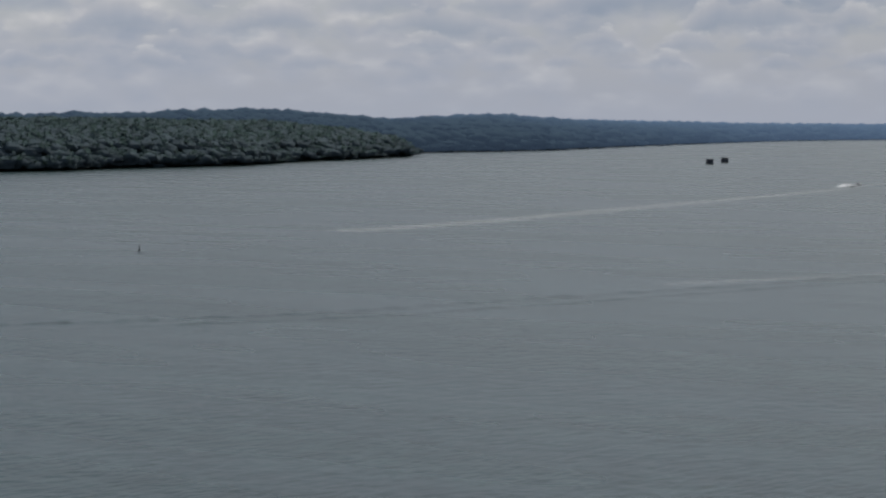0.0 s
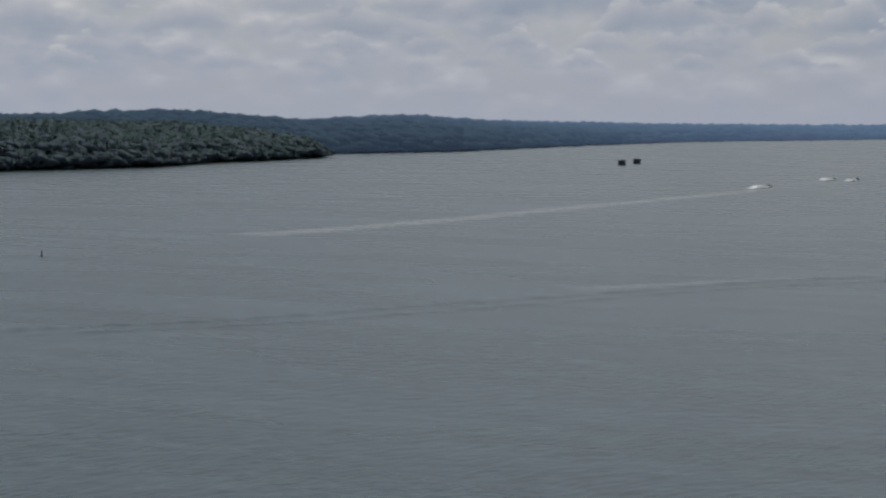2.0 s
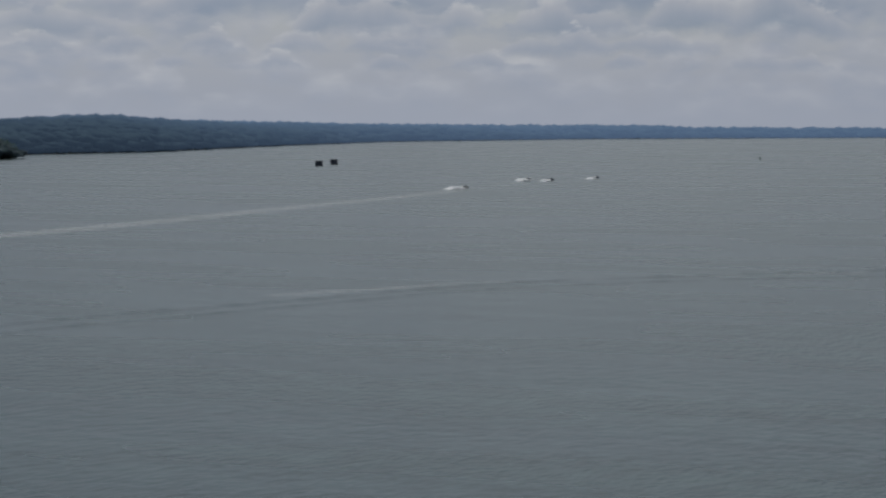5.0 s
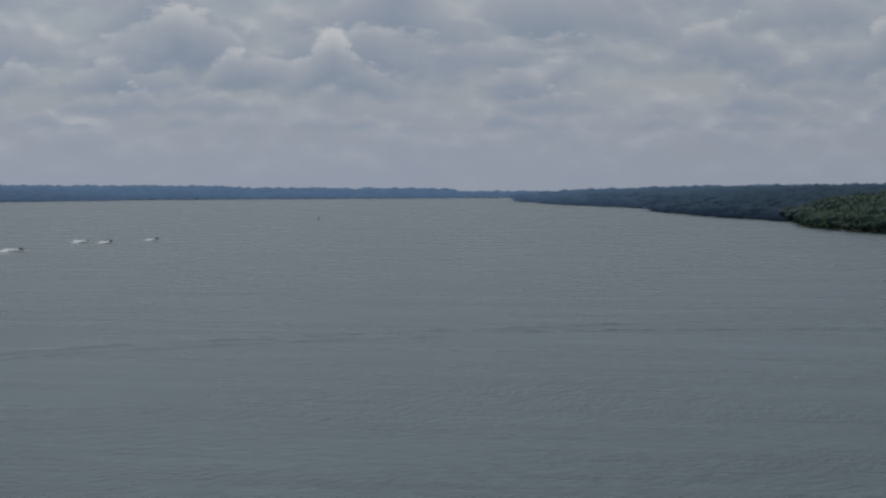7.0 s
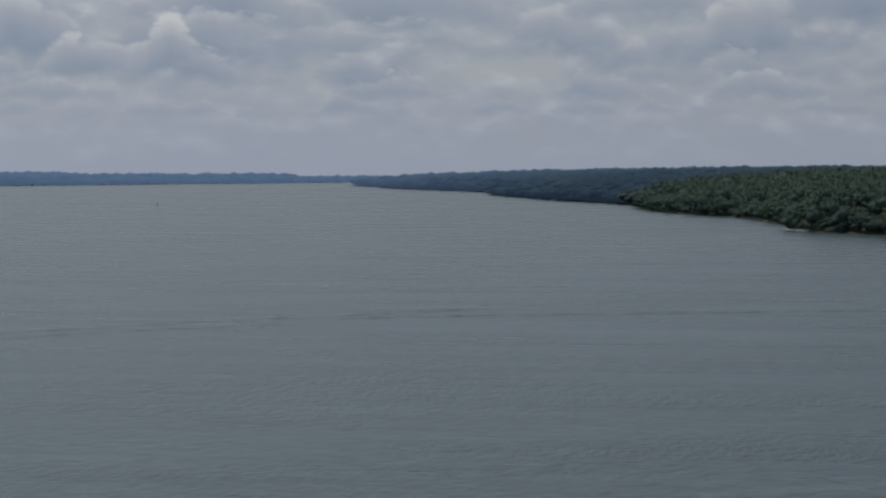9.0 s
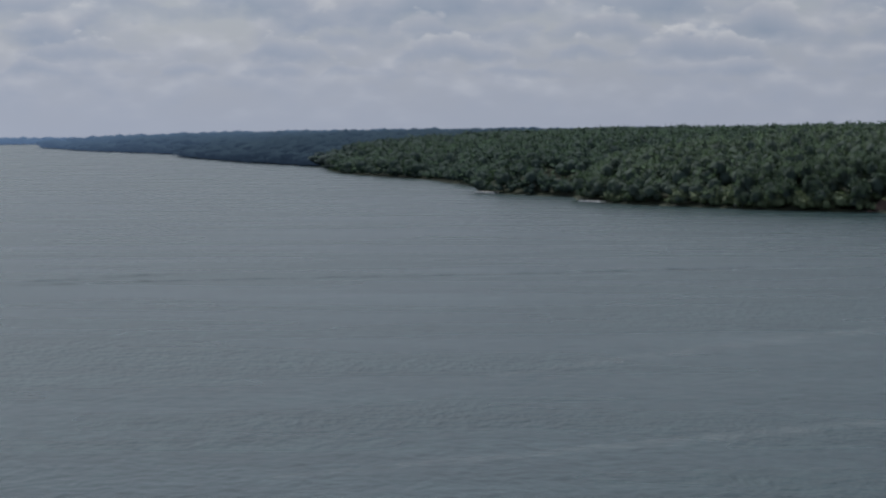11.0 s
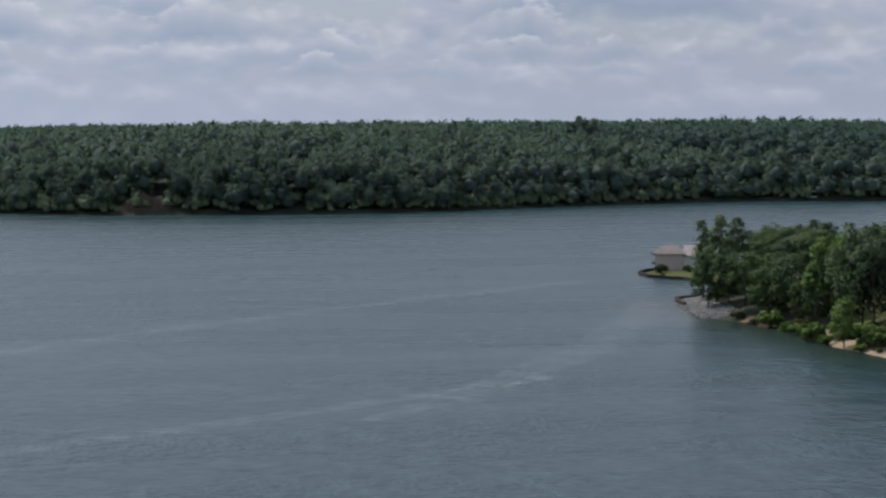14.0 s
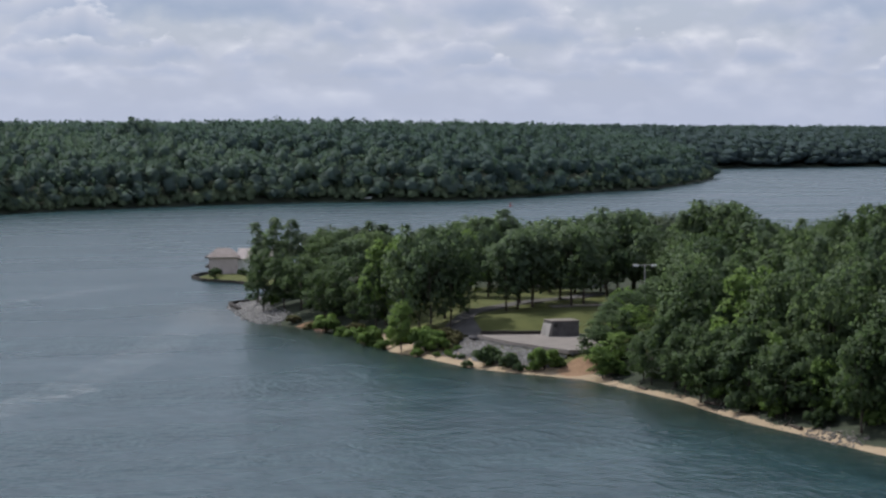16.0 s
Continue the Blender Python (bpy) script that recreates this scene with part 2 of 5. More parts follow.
LEAF_DRY = leaves("dry_foliage", (0.085, 0.080, 0.040), (0.130, 0.118, 0.058), (0.172, 0.154, 0.080), 0.2, 0.2)
# bluff woods: the bay's blue haze is mixed into the leaf colour
HAZED_WOODS = leaves("hazed_woods_foliage", (0.06, 0.088, 0.082), (0.09, 0.126, 0.11), (0.13, 0.17, 0.136), 0.07, 0.32)
LEAF_THICKET = leaves("thicket_foliage", (0.08, 0.112, 0.07), (0.126, 0.166, 0.096), (0.176, 0.214, 0.12), 0.07, 0.12)
# far woods: distance haze put into these bluish leaf colours
HAZED_SHORE = leaves("hazed_shore_foliage", (0.062, 0.090, 0.112), (0.068, 0.099, 0.121), (0.076, 0.109, 0.130), 0.02, 0.25, 0.9)
HAZED_BANK = leaves("hazed_bank_foliage", (0.058, 0.086, 0.082), (0.076, 0.11, 0.1), (0.1, 0.138, 0.116), 0.05, 0.3, 0.85)
HAZED_MID = leaves("hazed_channel_foliage", (0.052, 0.076, 0.078), (0.064, 0.092, 0.09), (0.08, 0.112, 0.104), 0.02, 0.25, 0.9)


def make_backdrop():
    """The far shore: a soft distance, its haze put into blue colour and glow."""
    m, t, b = material("hazed_distance", 0.95, 0.0)
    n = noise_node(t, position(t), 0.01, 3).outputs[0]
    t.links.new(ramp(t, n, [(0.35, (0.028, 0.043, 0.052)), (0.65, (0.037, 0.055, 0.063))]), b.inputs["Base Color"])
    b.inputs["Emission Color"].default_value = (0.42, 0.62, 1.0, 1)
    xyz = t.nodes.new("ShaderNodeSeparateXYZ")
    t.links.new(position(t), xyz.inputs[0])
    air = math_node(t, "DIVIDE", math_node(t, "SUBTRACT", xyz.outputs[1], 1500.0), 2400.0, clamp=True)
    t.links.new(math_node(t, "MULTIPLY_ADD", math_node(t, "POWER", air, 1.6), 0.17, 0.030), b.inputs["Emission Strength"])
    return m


HAZED_DISTANCE = make_backdrop()
BARK = plain("bark", (0.035, 0.028, 0.022), (0.10, 0.08, 0.065), 0.9, 0.2, 2, 20, 0.8)


def make_ground_cover():
    """Forest floor, lawn, sand and bare soil, by weights kept on the ground sheet."""
    m, t, b = material("ground_cover", 0.92, 0.15)
    p = position(t)
    coarse, fine = noise_node(t, p, 0.3, 4).outputs[0], noise_node(t, p, 5.0, 5).outputs[0]
    f = math_node(t, "MULTIPLY_ADD", fine, 0.5, math_node(t, "MULTIPLY", coarse, 0.5))
    colour = ramp(t, f, [(0.36, (0.032, 0.040, 0.026)), (0.64, (0.056, 0.064, 0.040))])
    for name, dark, light in (("lawn", (0.066, 0.074, 0.022), (0.112, 0.118, 0.038)),
                              ("sand", (0.26, 0.195, 0.125), (0.40, 0.31, 0.205)),
                              ("soil", (0.16, 0.095, 0.055), (0.29, 0.185, 0.11)),
                              ("bed", (0.020, 0.024, 0.020), (0.036, 0.040, 0.031))):
        at = t.nodes.new("ShaderNodeAttribute")
        at.attribute_name = name
        w = math_node(t, "ADD", at.outputs["Fac"], math_node(t, "MULTIPLY", math_node(t, "SUBTRACT", f, 0.5), 1.4))
        w = math_node(t, "MULTIPLY", math_node(t, "SUBTRACT", w, 0.42), 6.0, clamp=True)
        colour = mix_colour(t, w, colour, ramp(t, f, [(0.36, dark), (0.64, light)]))
    t.links.new(colour, b.inputs["Base Color"])
    add_bump(t, b, fine, 0.7)
    return m


GROUND_COVER = make_ground_cover()
SOIL = plain("red_soil", (0.16, 0.095, 0.065), (0.31, 0.20, 0.14), 0.95, 0.15, 0.5, 4, 0.9)
# soil of the slip, its shade put into a darker base colour
SLIP_SOIL = plain("shaded_soil", (0.065, 0.050, 0.044), (0.125, 0.088, 0.074), 0.95, 0.15, 0.4, 3, 0.8)
STONE = plain("riprap_stone", (0.13, 0.125, 0.12), (0.30, 0.285, 0.27), 0.9, 0.25, 0.7, 6, 0.8)
RUBBLE = plain("grey_rubble", (0.10, 0.09, 0.08), (0.225, 0.205, 0.185), 0.9, 0.25, 0.5, 5, 0.8)
ASPHALT = plain("worn_asphalt", (0.060, 0.055, 0.052), (0.12, 0.11, 0.10), 0.9, 0.25, 0.3, 9)
PAVING = plain("pale_paving", (0.16, 0.138, 0.12), (0.25, 0.22, 0.195), 0.9, 0.25, 0.4, 8)
CONCRETE = plain("weathered_concrete", (0.17, 0.155, 0.145), (0.33, 0.31, 0.29), 0.9, 0.25, 0.8, 9, 0.5)
# darker concrete; on the pump house it stands in for shade
DARK_CONCRETE = plain("dark_concrete", (0.075, 0.07, 0.07), (0.16, 0.15, 0.145), 0.9, 0.2, 0.8, 9, 0.5)
DARK_WALL = plain("dark_timber", (0.025, 0.022, 0.020), (0.07, 0.06, 0.05), 0.9, 0.2, 1, 9)
ROOF = plain("brown_shingle", (0.19, 0.16, 0.145), (0.33, 0.28, 0.255), 0.9, 0.2, 0.8, 7)
HOUSE_STONE = plain("pale_house_stone", (0.40, 0.335, 0.305), (0.60, 0.53, 0.49), 0.9, 0.2, 0.8, 5)
WHITE = plain("white_paint", (0.62, 0.62, 0.60), (0.8, 0.8, 0.78), 0.5, 0.4, 0.8, 9, 0.1)
GREY_WOOD = plain("silvered_boards", (0.38, 0.37, 0.35), (0.62, 0.60, 0.57), 0.85, 0.25, 1.2, 12)
# dark steel far out on the lake, haze put in as a blue tint
HAZED_STEEL = plain("hazed_steel", (0.028, 0.034, 0.050), (0.055, 0.064, 0.082), 0.7, 0.3, 1, 7)
GLASS = plain("tinted_glass", (0.015, 0.02, 0.025), (0.03, 0.035, 0.04), 0.08, 0.6, 1, 5, 0.0)
RED = plain("red_paint", (0.30, 0.035, 0.025), (0.42, 0.06, 0.04), 0.5, 0.4, 1, 9, 0.1)
GREEN = plain("green_paint", (0.02, 0.10, 0.05), (0.03, 0.15, 0.07), 0.5, 0.4, 1, 9, 0.1)
BLACK = plain("black_plastic", (0.012, 0.012, 0.013), (0.03, 0.03, 0.03), 0.5, 0.4, 1, 9, 0.1)


def make_foam(name, solid, scale, thin=1.0, gain=1.6):
    m, t, b = material(name, 0.85, 0.2)
    p = position(t)
    b.inputs["Base Color"].default_value = (0.84, 0.85, 0.86, 1)
    n = noise_node(t, p, scale, 6, 0.65).outputs[0]
    a = math_node(t, "MULTIPLY_ADD", math_node(t, "SUBTRACT", n, 0.5), gain, solid, clamp=True)
    t.links.new(math_node(t, "MULTIPLY", a, thin), b.inputs["Alpha"])
    return m


FOAM = make_foam("foam", 0.15, 0.35, 0.9, 0.9)
FAINT_LINE = make_foam("faint_line", 0.15, 0.4, 0.8, 1.2)
SLICK_STREAK = make_foam("slick_streak", 0.14, 0.30, 0.2)
SPRAY = make_foam("spray_foam", 1.0, 0.9)


# ---------------------------------------------------------------- mesh helpers
def mesh_of(name, verts, faces, mats, index=None, smooth=False, puff=None):
    """A mesh from arrays: verts (n, 3), faces (m, 3) or (m, 4)."""
    verts, faces = np.asarray(verts, np.float32), np.asarray(faces, np.int32)
    me = bpy.data.meshes.new(name)
    k = faces.shape[1]
    me.vertices.add(len(verts))
    me.vertices.foreach_set("co", verts.ravel())
    me.loops.add(faces.size)
    me.loops.foreach_set("vertex_index", faces.ravel())
    me.polygons.add(len(faces))
    me.polygons.foreach_set("loop_start", np.arange(0, faces.size, k, dtype=np.int32))
    for m in mats:
        me.materials.append(m)
    if index is not None:
        me.polygons.foreach_set("material_index", np.asarray(index, np.int32))
    me.polygons.foreach_set("use_smooth", np.full(len(faces), bool(smooth)))
    if puff is not None:
        me.attributes.new("puff", "FLOAT_VECTOR", "POINT").data.foreach_set("vector", np.asarray(puff, np.float32).ravel())
    me.update(calc_edges=True)
    return me


def part(name, data, mat, parent, label=""):
    """Links a bmesh or a mesh as one object under a thing or a part."""
    if isinstance(data, bmesh.types.BMesh):
        me = bpy.data.meshes.new(name)
        data.to_mesh(me)
        data.free()
        me.materials.append(mat)
    else:
        me = data
    ob = new(name, me)
    ob.parent = parent
    return tagged(ob, label)


def thing(name, m, label, category, group="", kind=""):
    ob = new(name)
    ob.matrix_world = m
    return tagged(ob, label, category, group, kind)


def box(bm, sx, sy, sz, m=None, bevel=0.0):
    r = bmesh.ops.create_cube(bm, size=1.0)
    vs = r["verts"]
    bmesh.ops.scale(bm, vec=(sx, sy, sz), verts=vs)
    if bevel:
        es = list({e for v in vs for e in v.link_edges})
        r = bmesh.ops.bevel(bm, geom=es, offset=bevel, segments=2, affect="EDGES")
        vs = list({v for f in r["faces"] for v in f.verts} | {v for v in vs if v.is_valid})
    if m is not None:
        bmesh.ops.transform(bm, matrix=m, verts=vs)
    return vs


def tube(bm, r1, r2, depth, m, sides=10):
    r = bmesh.ops.create_cone(bm, cap_ends=True, segments=sides, radius1=r1, radius2=r2, depth=depth)
    bmesh.ops.transform(bm, matrix=m, verts=r["verts"])
    return r["verts"]


def smoothstep(x):
    x = np.clip(x, 0, 1)
    return x * x * (3 - 2 * x)


# ---------------------------------------------------------------- lie of the land
SHORE_LEFT = [(-900, 1050), (-420, 1180), (-256, 1305), (-222, 1335), (-209, 1382), (-173, 1432), (-135, 1485), (-122, 1543),
              (-107, 1627), (-71, 1721), (-24, 1884), (-60, 1985), (-300, 2040), (-900, 2060)]
SHORE_RIDGE = [(-1500, 2110), (-300, 2080), (-25, 2079), (98, 2237), (125, 2324), (189, 2521), (293, 2818), (486, 3285),
               (682, 3481), (907, 3747), (1217, 3860), (1498, 3988), (1703, 4068), (2300, 4250), (2900, 4950), (-1500, 4950)]
SHORE_RIGHT = [(1447, 3460), (1258, 2830), (1172, 2340), (1115, 2280), (1044, 2085), (959, 1825), (915, 1640), (889, 1565),
               (786, 1364), (755, 1256), (731, 1160), (668, 1018), (632, 962), (607, 930), (607, 848), (580, 808),
               (571, 792), (566, 742), (570, 690), (572, 661), (585, 631), (615, 603), (650, 575), (690, 562),
               (735, 561), (790, 551), (856, 534), (868, 516), (889, 492), (930, 481), (980, 482), (1056, 484),
               (1118, 480), (1230, 501), (1410, 550), (1520, 640), (1738, 667), (1912, 581), (2300, 350), (2500, -400),
               (4800, -400), (4800, 2000), (3000, 3000), (2000, 3380), (1600, 3540)]
SHORE_POINT = [(236, 105), (247, 117), (252, 123), (260, 131), (267, 137), (278, 150), (283, 156), (286, 168),
               (289, 175), (296, 184), (303, 194), (316, 204), (323, 213), (331, 224), (331, 230), (338, 239),
               (351, 249), (362, 258), (369, 259), (378, 252), (392, 262), (404, 276), (411, 286), (414, 297),
               (421, 304), (430, 308), (438, 307), (446, 298), (452, 270), (448, 220), (455, 160), (470, 90),
               (480, 0), (470, -250), (330, -250), (235, -60), (222, 40), (225, 85)]


def inside_distance(poly, x, y):
    """Signed distance to a closed line, positive inside."""
    p = np.asarray(poly, float)
    q = np.roll(p, -1, 0)
    best, odd = np.full(x.shape, 1e9), np.zeros(x.shape, bool)
    for (ax, ay), (bx, by) in zip(p, q):
        dx, dy = bx - ax, by - ay
        s = np.clip(((x - ax) * dx + (y - ay) * dy) / (dx * dx + dy * dy), 0, 1)
        best = np.minimum(best, np.hypot(x - ax - s * dx, y - ay - s * dy))
        cross = (ay > y) != (by > y)
        with np.errstate(divide="ignore", invalid="ignore"):
            odd ^= cross & (x < ax + (y - ay) * dx / (dy if dy else 1e-9))
    return np.where(odd, best, -best)


def wobble(x, y, length, seed):
    """Cheap smooth noise, about -1 to 1."""
    a, b = x / length, y / length
    return (np.sin(a * 5.1 + seed) * np.cos(b * 4.3 + seed * 1.7) + np.sin((a + b) * 3.7 + seed * 2.3)
            + 0.6 * np.sin((a - b) * 8.3 + seed * 0.9) + 0.4 * np.cos(a * 11.7 - b * 7.9 + seed)) / 2.6


# height of the wooded hills by bearing, tree tops included
RIDGE_AZ = (-20, -11, -8.0, -5.2, -3.2, -1.6, 1.1, 3.4, 5.5, 8.0, 11.5, 15.0, 16.0, 20.0, 23.0, 27)
RIDGE_TOP = (36, 35, 37, 42, 36, 30, 37, 28.5, 26, 22.2, 19.8, 20, 16, 15.5, 13.5, 12)
RIGHT_AZ = (20, 23, 24.5, 26.5, 29, 33, 40, 46, 52, 58, 66, 74, 90)
RIGHT_TOP = (11, 15.5, 18.7, 21.8, 24.4, 26.7, 28.5, 30.5, 32, 32.5, 32.5, 32, 34)


def hill(d, top, reach):
    s = np.clip(d / reach, 0, 1)
    return (top - 12.5) * (s * (2 - s)) ** 0.85


def point_height(d, x, y):
    h = 0.55 * np.clip(d / 2.5, 0, 1) + 1.7 * smoothstep((d - 2.2) / 6) + 0.7 * smoothstep((d - 9) / 25)
    h = h + 0.8 * smoothstep((d - 25) / 60) * smoothstep((260 - y) / 120 + (x - 300) / 400)
    h = h + 0.15 * wobble(x, y, 40, 2.0) * smoothstep(d / 10)
    h = h + 2.1 * smoothstep(((x - 311) * 0.67 + (y - 172) * 0.74) / 11) * smoothstep((d - 7) / 8)
    spit = smoothstep((y - 272) / 8) * smoothstep((x - 385) / 10)
    return h * (1 - spit) + np.minimum(h, 0.9) * spit


def height(x, y):
    x, y = np.asarray(x, float), np.asarray(y, float)
    az = np.degrees(np.arctan2(x - 10, y - 20))
    ground = np.full(x.shape, -3.0)
    for poly, which in ((SHORE_LEFT, 0), (SHORE_RIDGE, 1), (SHORE_RIGHT, 2), (SHORE_POINT, 3)):
        d = inside_distance(poly, x, y)
        if which != 3:
            d = d + 1.5 * wobble(x, y, 130, which + 0.5)
        if which == 0:
            h = hill(d, 30 + 2.0 * wobble(x, y, 500, 4), 160)
        elif which == 1:
            h = hill(d, np.interp(az, RIDGE_AZ, RIDGE_TOP), 330)
        elif which == 2:
            h = hill(d, np.interp(az, RIGHT_AZ, RIGHT_TOP), 120 + 130 * smoothstep((y - 900) / 900))
        else:
            h = point_height(d, x, y)
        if which != 3:
            h = h + (1.3 * wobble(x, y, 170, 1.0) + 1.0 * wobble(x, y, 420, 7.0)) * smoothstep(d / 60)
        ground = np.maximum(ground, np.where(d > 0, h, np.maximum(-3.0, 0.25 * d)))
    return ground


def ground_z(x, y):
    return float(height(np.array([x]), np.array([y]))[0])


# the open park on the point, where nothing but single trees stands
PARK = [(285, 160), (290, 176), (300, 190), (312, 198), (322, 204), (340, 214), (358, 212), (364, 196), (352, 178),
        (338, 167), (322, 159), (304, 152), (292, 151)]


def make_ground():
    az = np.concatenate([np.arange(-180, -16, 4), np.arange(-16, 50, 0.5), np.arange(50, 80, 0.16), np.arange(80, 180, 4)])
    r = np.concatenate([[1, 60, 120, 160], np.arange(190, 400, 1.1), np.arange(400, 480, 3), np.arange(480, 1000, 12), np.geomspace(1000, 4990, 70)])
    a, rr = np.meshgrid(np.radians(az), r, indexing="ij")
    x, y = 20 + np.sin(a) * rr, 40 + np.cos(a) * rr
    z = height(x.ravel(), y.ravel()).reshape(x.shape)
    na, nr = x.shape
    i, j = np.meshgrid(np.arange(na), np.arange(nr - 1), indexing="ij")
    k = (i + 1) % na
    faces = np.stack([i * nr + j, i * nr + j + 1, k * nr + j + 1, k * nr + j], -1).reshape(-1, 4)
    v = np.stack([x, y, z], -1).reshape(-1, 3)
    px, py, pz = v.T
    d = inside_distance(SHORE_POINT, px, py)
    me = mesh_of("ground", v, faces, [GROUND_COVER], smooth=True)
    spit = smoothstep((py - 274) / 3) * smoothstep((px - 393) / 3) * smoothstep(d / 0.6)
    lawn = np.maximum(smoothstep(inside_distance(PARK, px, py) / 2) * smoothstep((d - 4) / 2), spit)
    sand = smoothstep((2.1 + 0.9 * wobble(px, py, 14, 3) + 1.6 * smoothstep((py - 150) / 8) - d) / 1.2) * smoothstep((d + 3) / 1) * smoothstep((207 - py) / 3)
    soil = np.zeros(len(px))
    for x, y, r in ((331.5, 223.0, 2.6), (287.6, 158.0, 3.0)):
        soil = np.maximum(soil, smoothstep(1.6 - np.hypot(px - x, py - y) / r))
    bed = smoothstep((-0.25 - pz) / 0.5)
    for name, w in (("lawn", lawn), ("sand", sand), ("soil", soil), ("bed", bed)):
        me.attributes.new(name, "FLOAT", "POINT").data.foreach_set("value", w.astype(np.float32))
    return tagged(new("ground", me), "wooded ground with a sandy lake shore", "ground", kind="structure")


make_ground()


def make_lake():
    n = 48
    a = np.linspace(0, 2 * np.pi, n, endpoint=False)
    radii = [0.0, 150, 400, 900, 2000, 4985]
    verts = [(20, 40, 0.0)] + [(20 + np.sin(t) * r, 40 + np.cos(t) * r, 0.0) for r in radii[1:] for t in a]
    bm = bmesh.new()
    vs = [bm.verts.new(v) for v in verts]
    for i in range(n):
        k = (i + 1) % n
        bm.faces.new((vs[0], vs[1 + k], vs[1 + i]))
        for ring in range(len(radii) - 2):
            o, q = 1 + ring * n, 1 + (ring + 1) * n
            bm.faces.new((vs[o + i], vs[o + k], vs[q + k], vs[q + i]))
    bmesh.ops.recalc_face_normals(bm, faces=bm.faces)
    if bm.faces[:][0].normal.z < 0:
        bmesh.ops.reverse_faces(bm, faces=bm.faces)
    me = bpy.data.meshes.new("water")
    bm.to_mesh(me)
    bm.free()
    me.materials.append(WATER)
    return tagged(new("water", me), "grey rippled lake water under broken cloud", "water", kind="structure")


make_lake()


# ---------------------------------------------------------------- foliage
def unit(v):
    return v / np.maximum(np.linalg.norm(v, axis=-1, keepdims=True), 1e-9)


def leaf_clumps(rng, centres, radii, per_lobe, size, squash=0.85, loose=1.0, mid=None):
    """Folded four-cornered leaf clumps over the shells of many lobes."""
    n = len(centres) * per_lobe
    d = unit(rng.normal(size=(n, 3)))
    d[:, 2] = np.where(d[:, 2] < -0.55, -d[:, 2], d[:, 2])
    c, r = np.repeat(centres, per_lobe, 0), np.repeat(radii, per_lobe)
    shell = rng.uniform(0.9 - 0.35 * loose, 1.0 + 0.16 * loose, n)
    at = c + d * (r * shell)[:, None] * (1, 1, squash)
    normal = unit(d + rng.normal(size=(n, 3)) * 0.6 * loose + (0, 0, 0.25))
    side = unit(np.cross(normal, rng.normal(size=(n, 3))))
    up = np.cross(normal, side)
    s = (size * rng.uniform(0.5, 1.4, n))[:, None]
    fold = normal * s * rng.uniform(-0.1, 0.45, n)[:, None]
    q = np.stack([at - side * s, at - up * s * 0.7 + fold, at + side * s, at + up * s * 0.7 - fold * 0.4], 1)
    way = d if mid is None else d * 0.55 + unit((at - mid) * (1, 1, 1.1)) * 0.9
    puff = np.repeat(unit(way + rng.normal(size=(n, 3)) * 0.36 + (0, 0, 0.1)), 4, 0)
    return q.reshape(-1, 3), np.arange(n * 4).reshape(-1, 4), puff


def trunk_mesh(rng, tall, thick, crown_base, limbs=6):
    bm = bmesh.new()

    def limb(points, r0, r1, sides):
        rings = []
        for k, p in enumerate(points):
            f = k / (len(points) - 1)
            rad = r0 * (1 - f) + r1 * f
            if k == 0 and r0 > thick * 0.9:
                rad *= 1.45
            rings.append([bm.verts.new((p[0] + math.cos(6.2832 * i / sides) * rad, p[1] + math.sin(6.2832 * i / sides) * rad, p[2]))
                          for i in range(sides)])
        for lo, hi in zip(rings, rings[1:]):
            for i in range(sides):
                bm.faces.new((lo[i], lo[(i + 1) % sides], hi[(i + 1) % sides], hi[i]))
        bm.faces.new(rings[-1])

    lean = rng.normal(0, 0.25, 2)
    stem = [(lean[0] * f * f, lean[1] * f * f, -0.5 + (tall * 0.8 + 0.5) * f) for f in (0, 0.12, 0.35, 0.6, 0.8, 1)]
    limb(stem, thick, thick * 0.25, 8)
    for k in range(limbs):
        z = crown_base * 0.8 + (tall * 0.6 - crown_base * 0.8) * (k + 0.5) / limbs
        a, reach = k * 2.4 + rng.uniform(0, 0.8), tall * rng.uniform(0.14, 0.24)
        p0 = np.array((lean[0] * (z / tall) ** 2, lean[1] * (z / tall) ** 2, z))
        out = np.array((math.cos(a), math.sin(a), rng.uniform(0.6, 1.0)))
        limb([p0, p0 + out * reach * 0.5, p0 + out * reach + (0, 0, reach * 0.25)], thick * 0.42, thick * 0.12, 5)
    return bm


def crown_lobes(rng, count, base, top, spread, size, cone, ragged):
    """Boughs set over an uneven envelope, large ones inside, small ones out at its skin."""
    a, h = rng.uniform(0, 2 * np.pi, count), rng.uniform(0, 1, count) ** 0.8
    wide = np.sin(np.pi * np.clip(0.14 + 0.80 * h, 0, 1)) ** 0.6 * (1 - cone * h)
    ph = rng.uniform(0, 6.28, 4)
    bulge = 1 + ragged * (0.6 * np.sin(2 * a + ph[0] + 3 * h) + 0.5 * np.sin(3 * a + ph[1] - 5 * h) + 0.4 * np.sin(5 * a + 9 * h + ph[2]))
    out = np.where(rng.uniform(0, 1, count) < 0.75, rng.uniform(0.78, 1.05, count), rng.uniform(0.1, 0.75, count))
    rad = spread * wide * bulge * out
    z = base + h * (top - base) * (1 + 0.5 * ragged * np.sin(2 * a + ph[3]) * h)
    return np.stack([np.cos(a) * rad, np.sin(a) * rad, z], 1), size * rng.uniform(0.55, 1.35, count) * (1.35 - 0.45 * out)


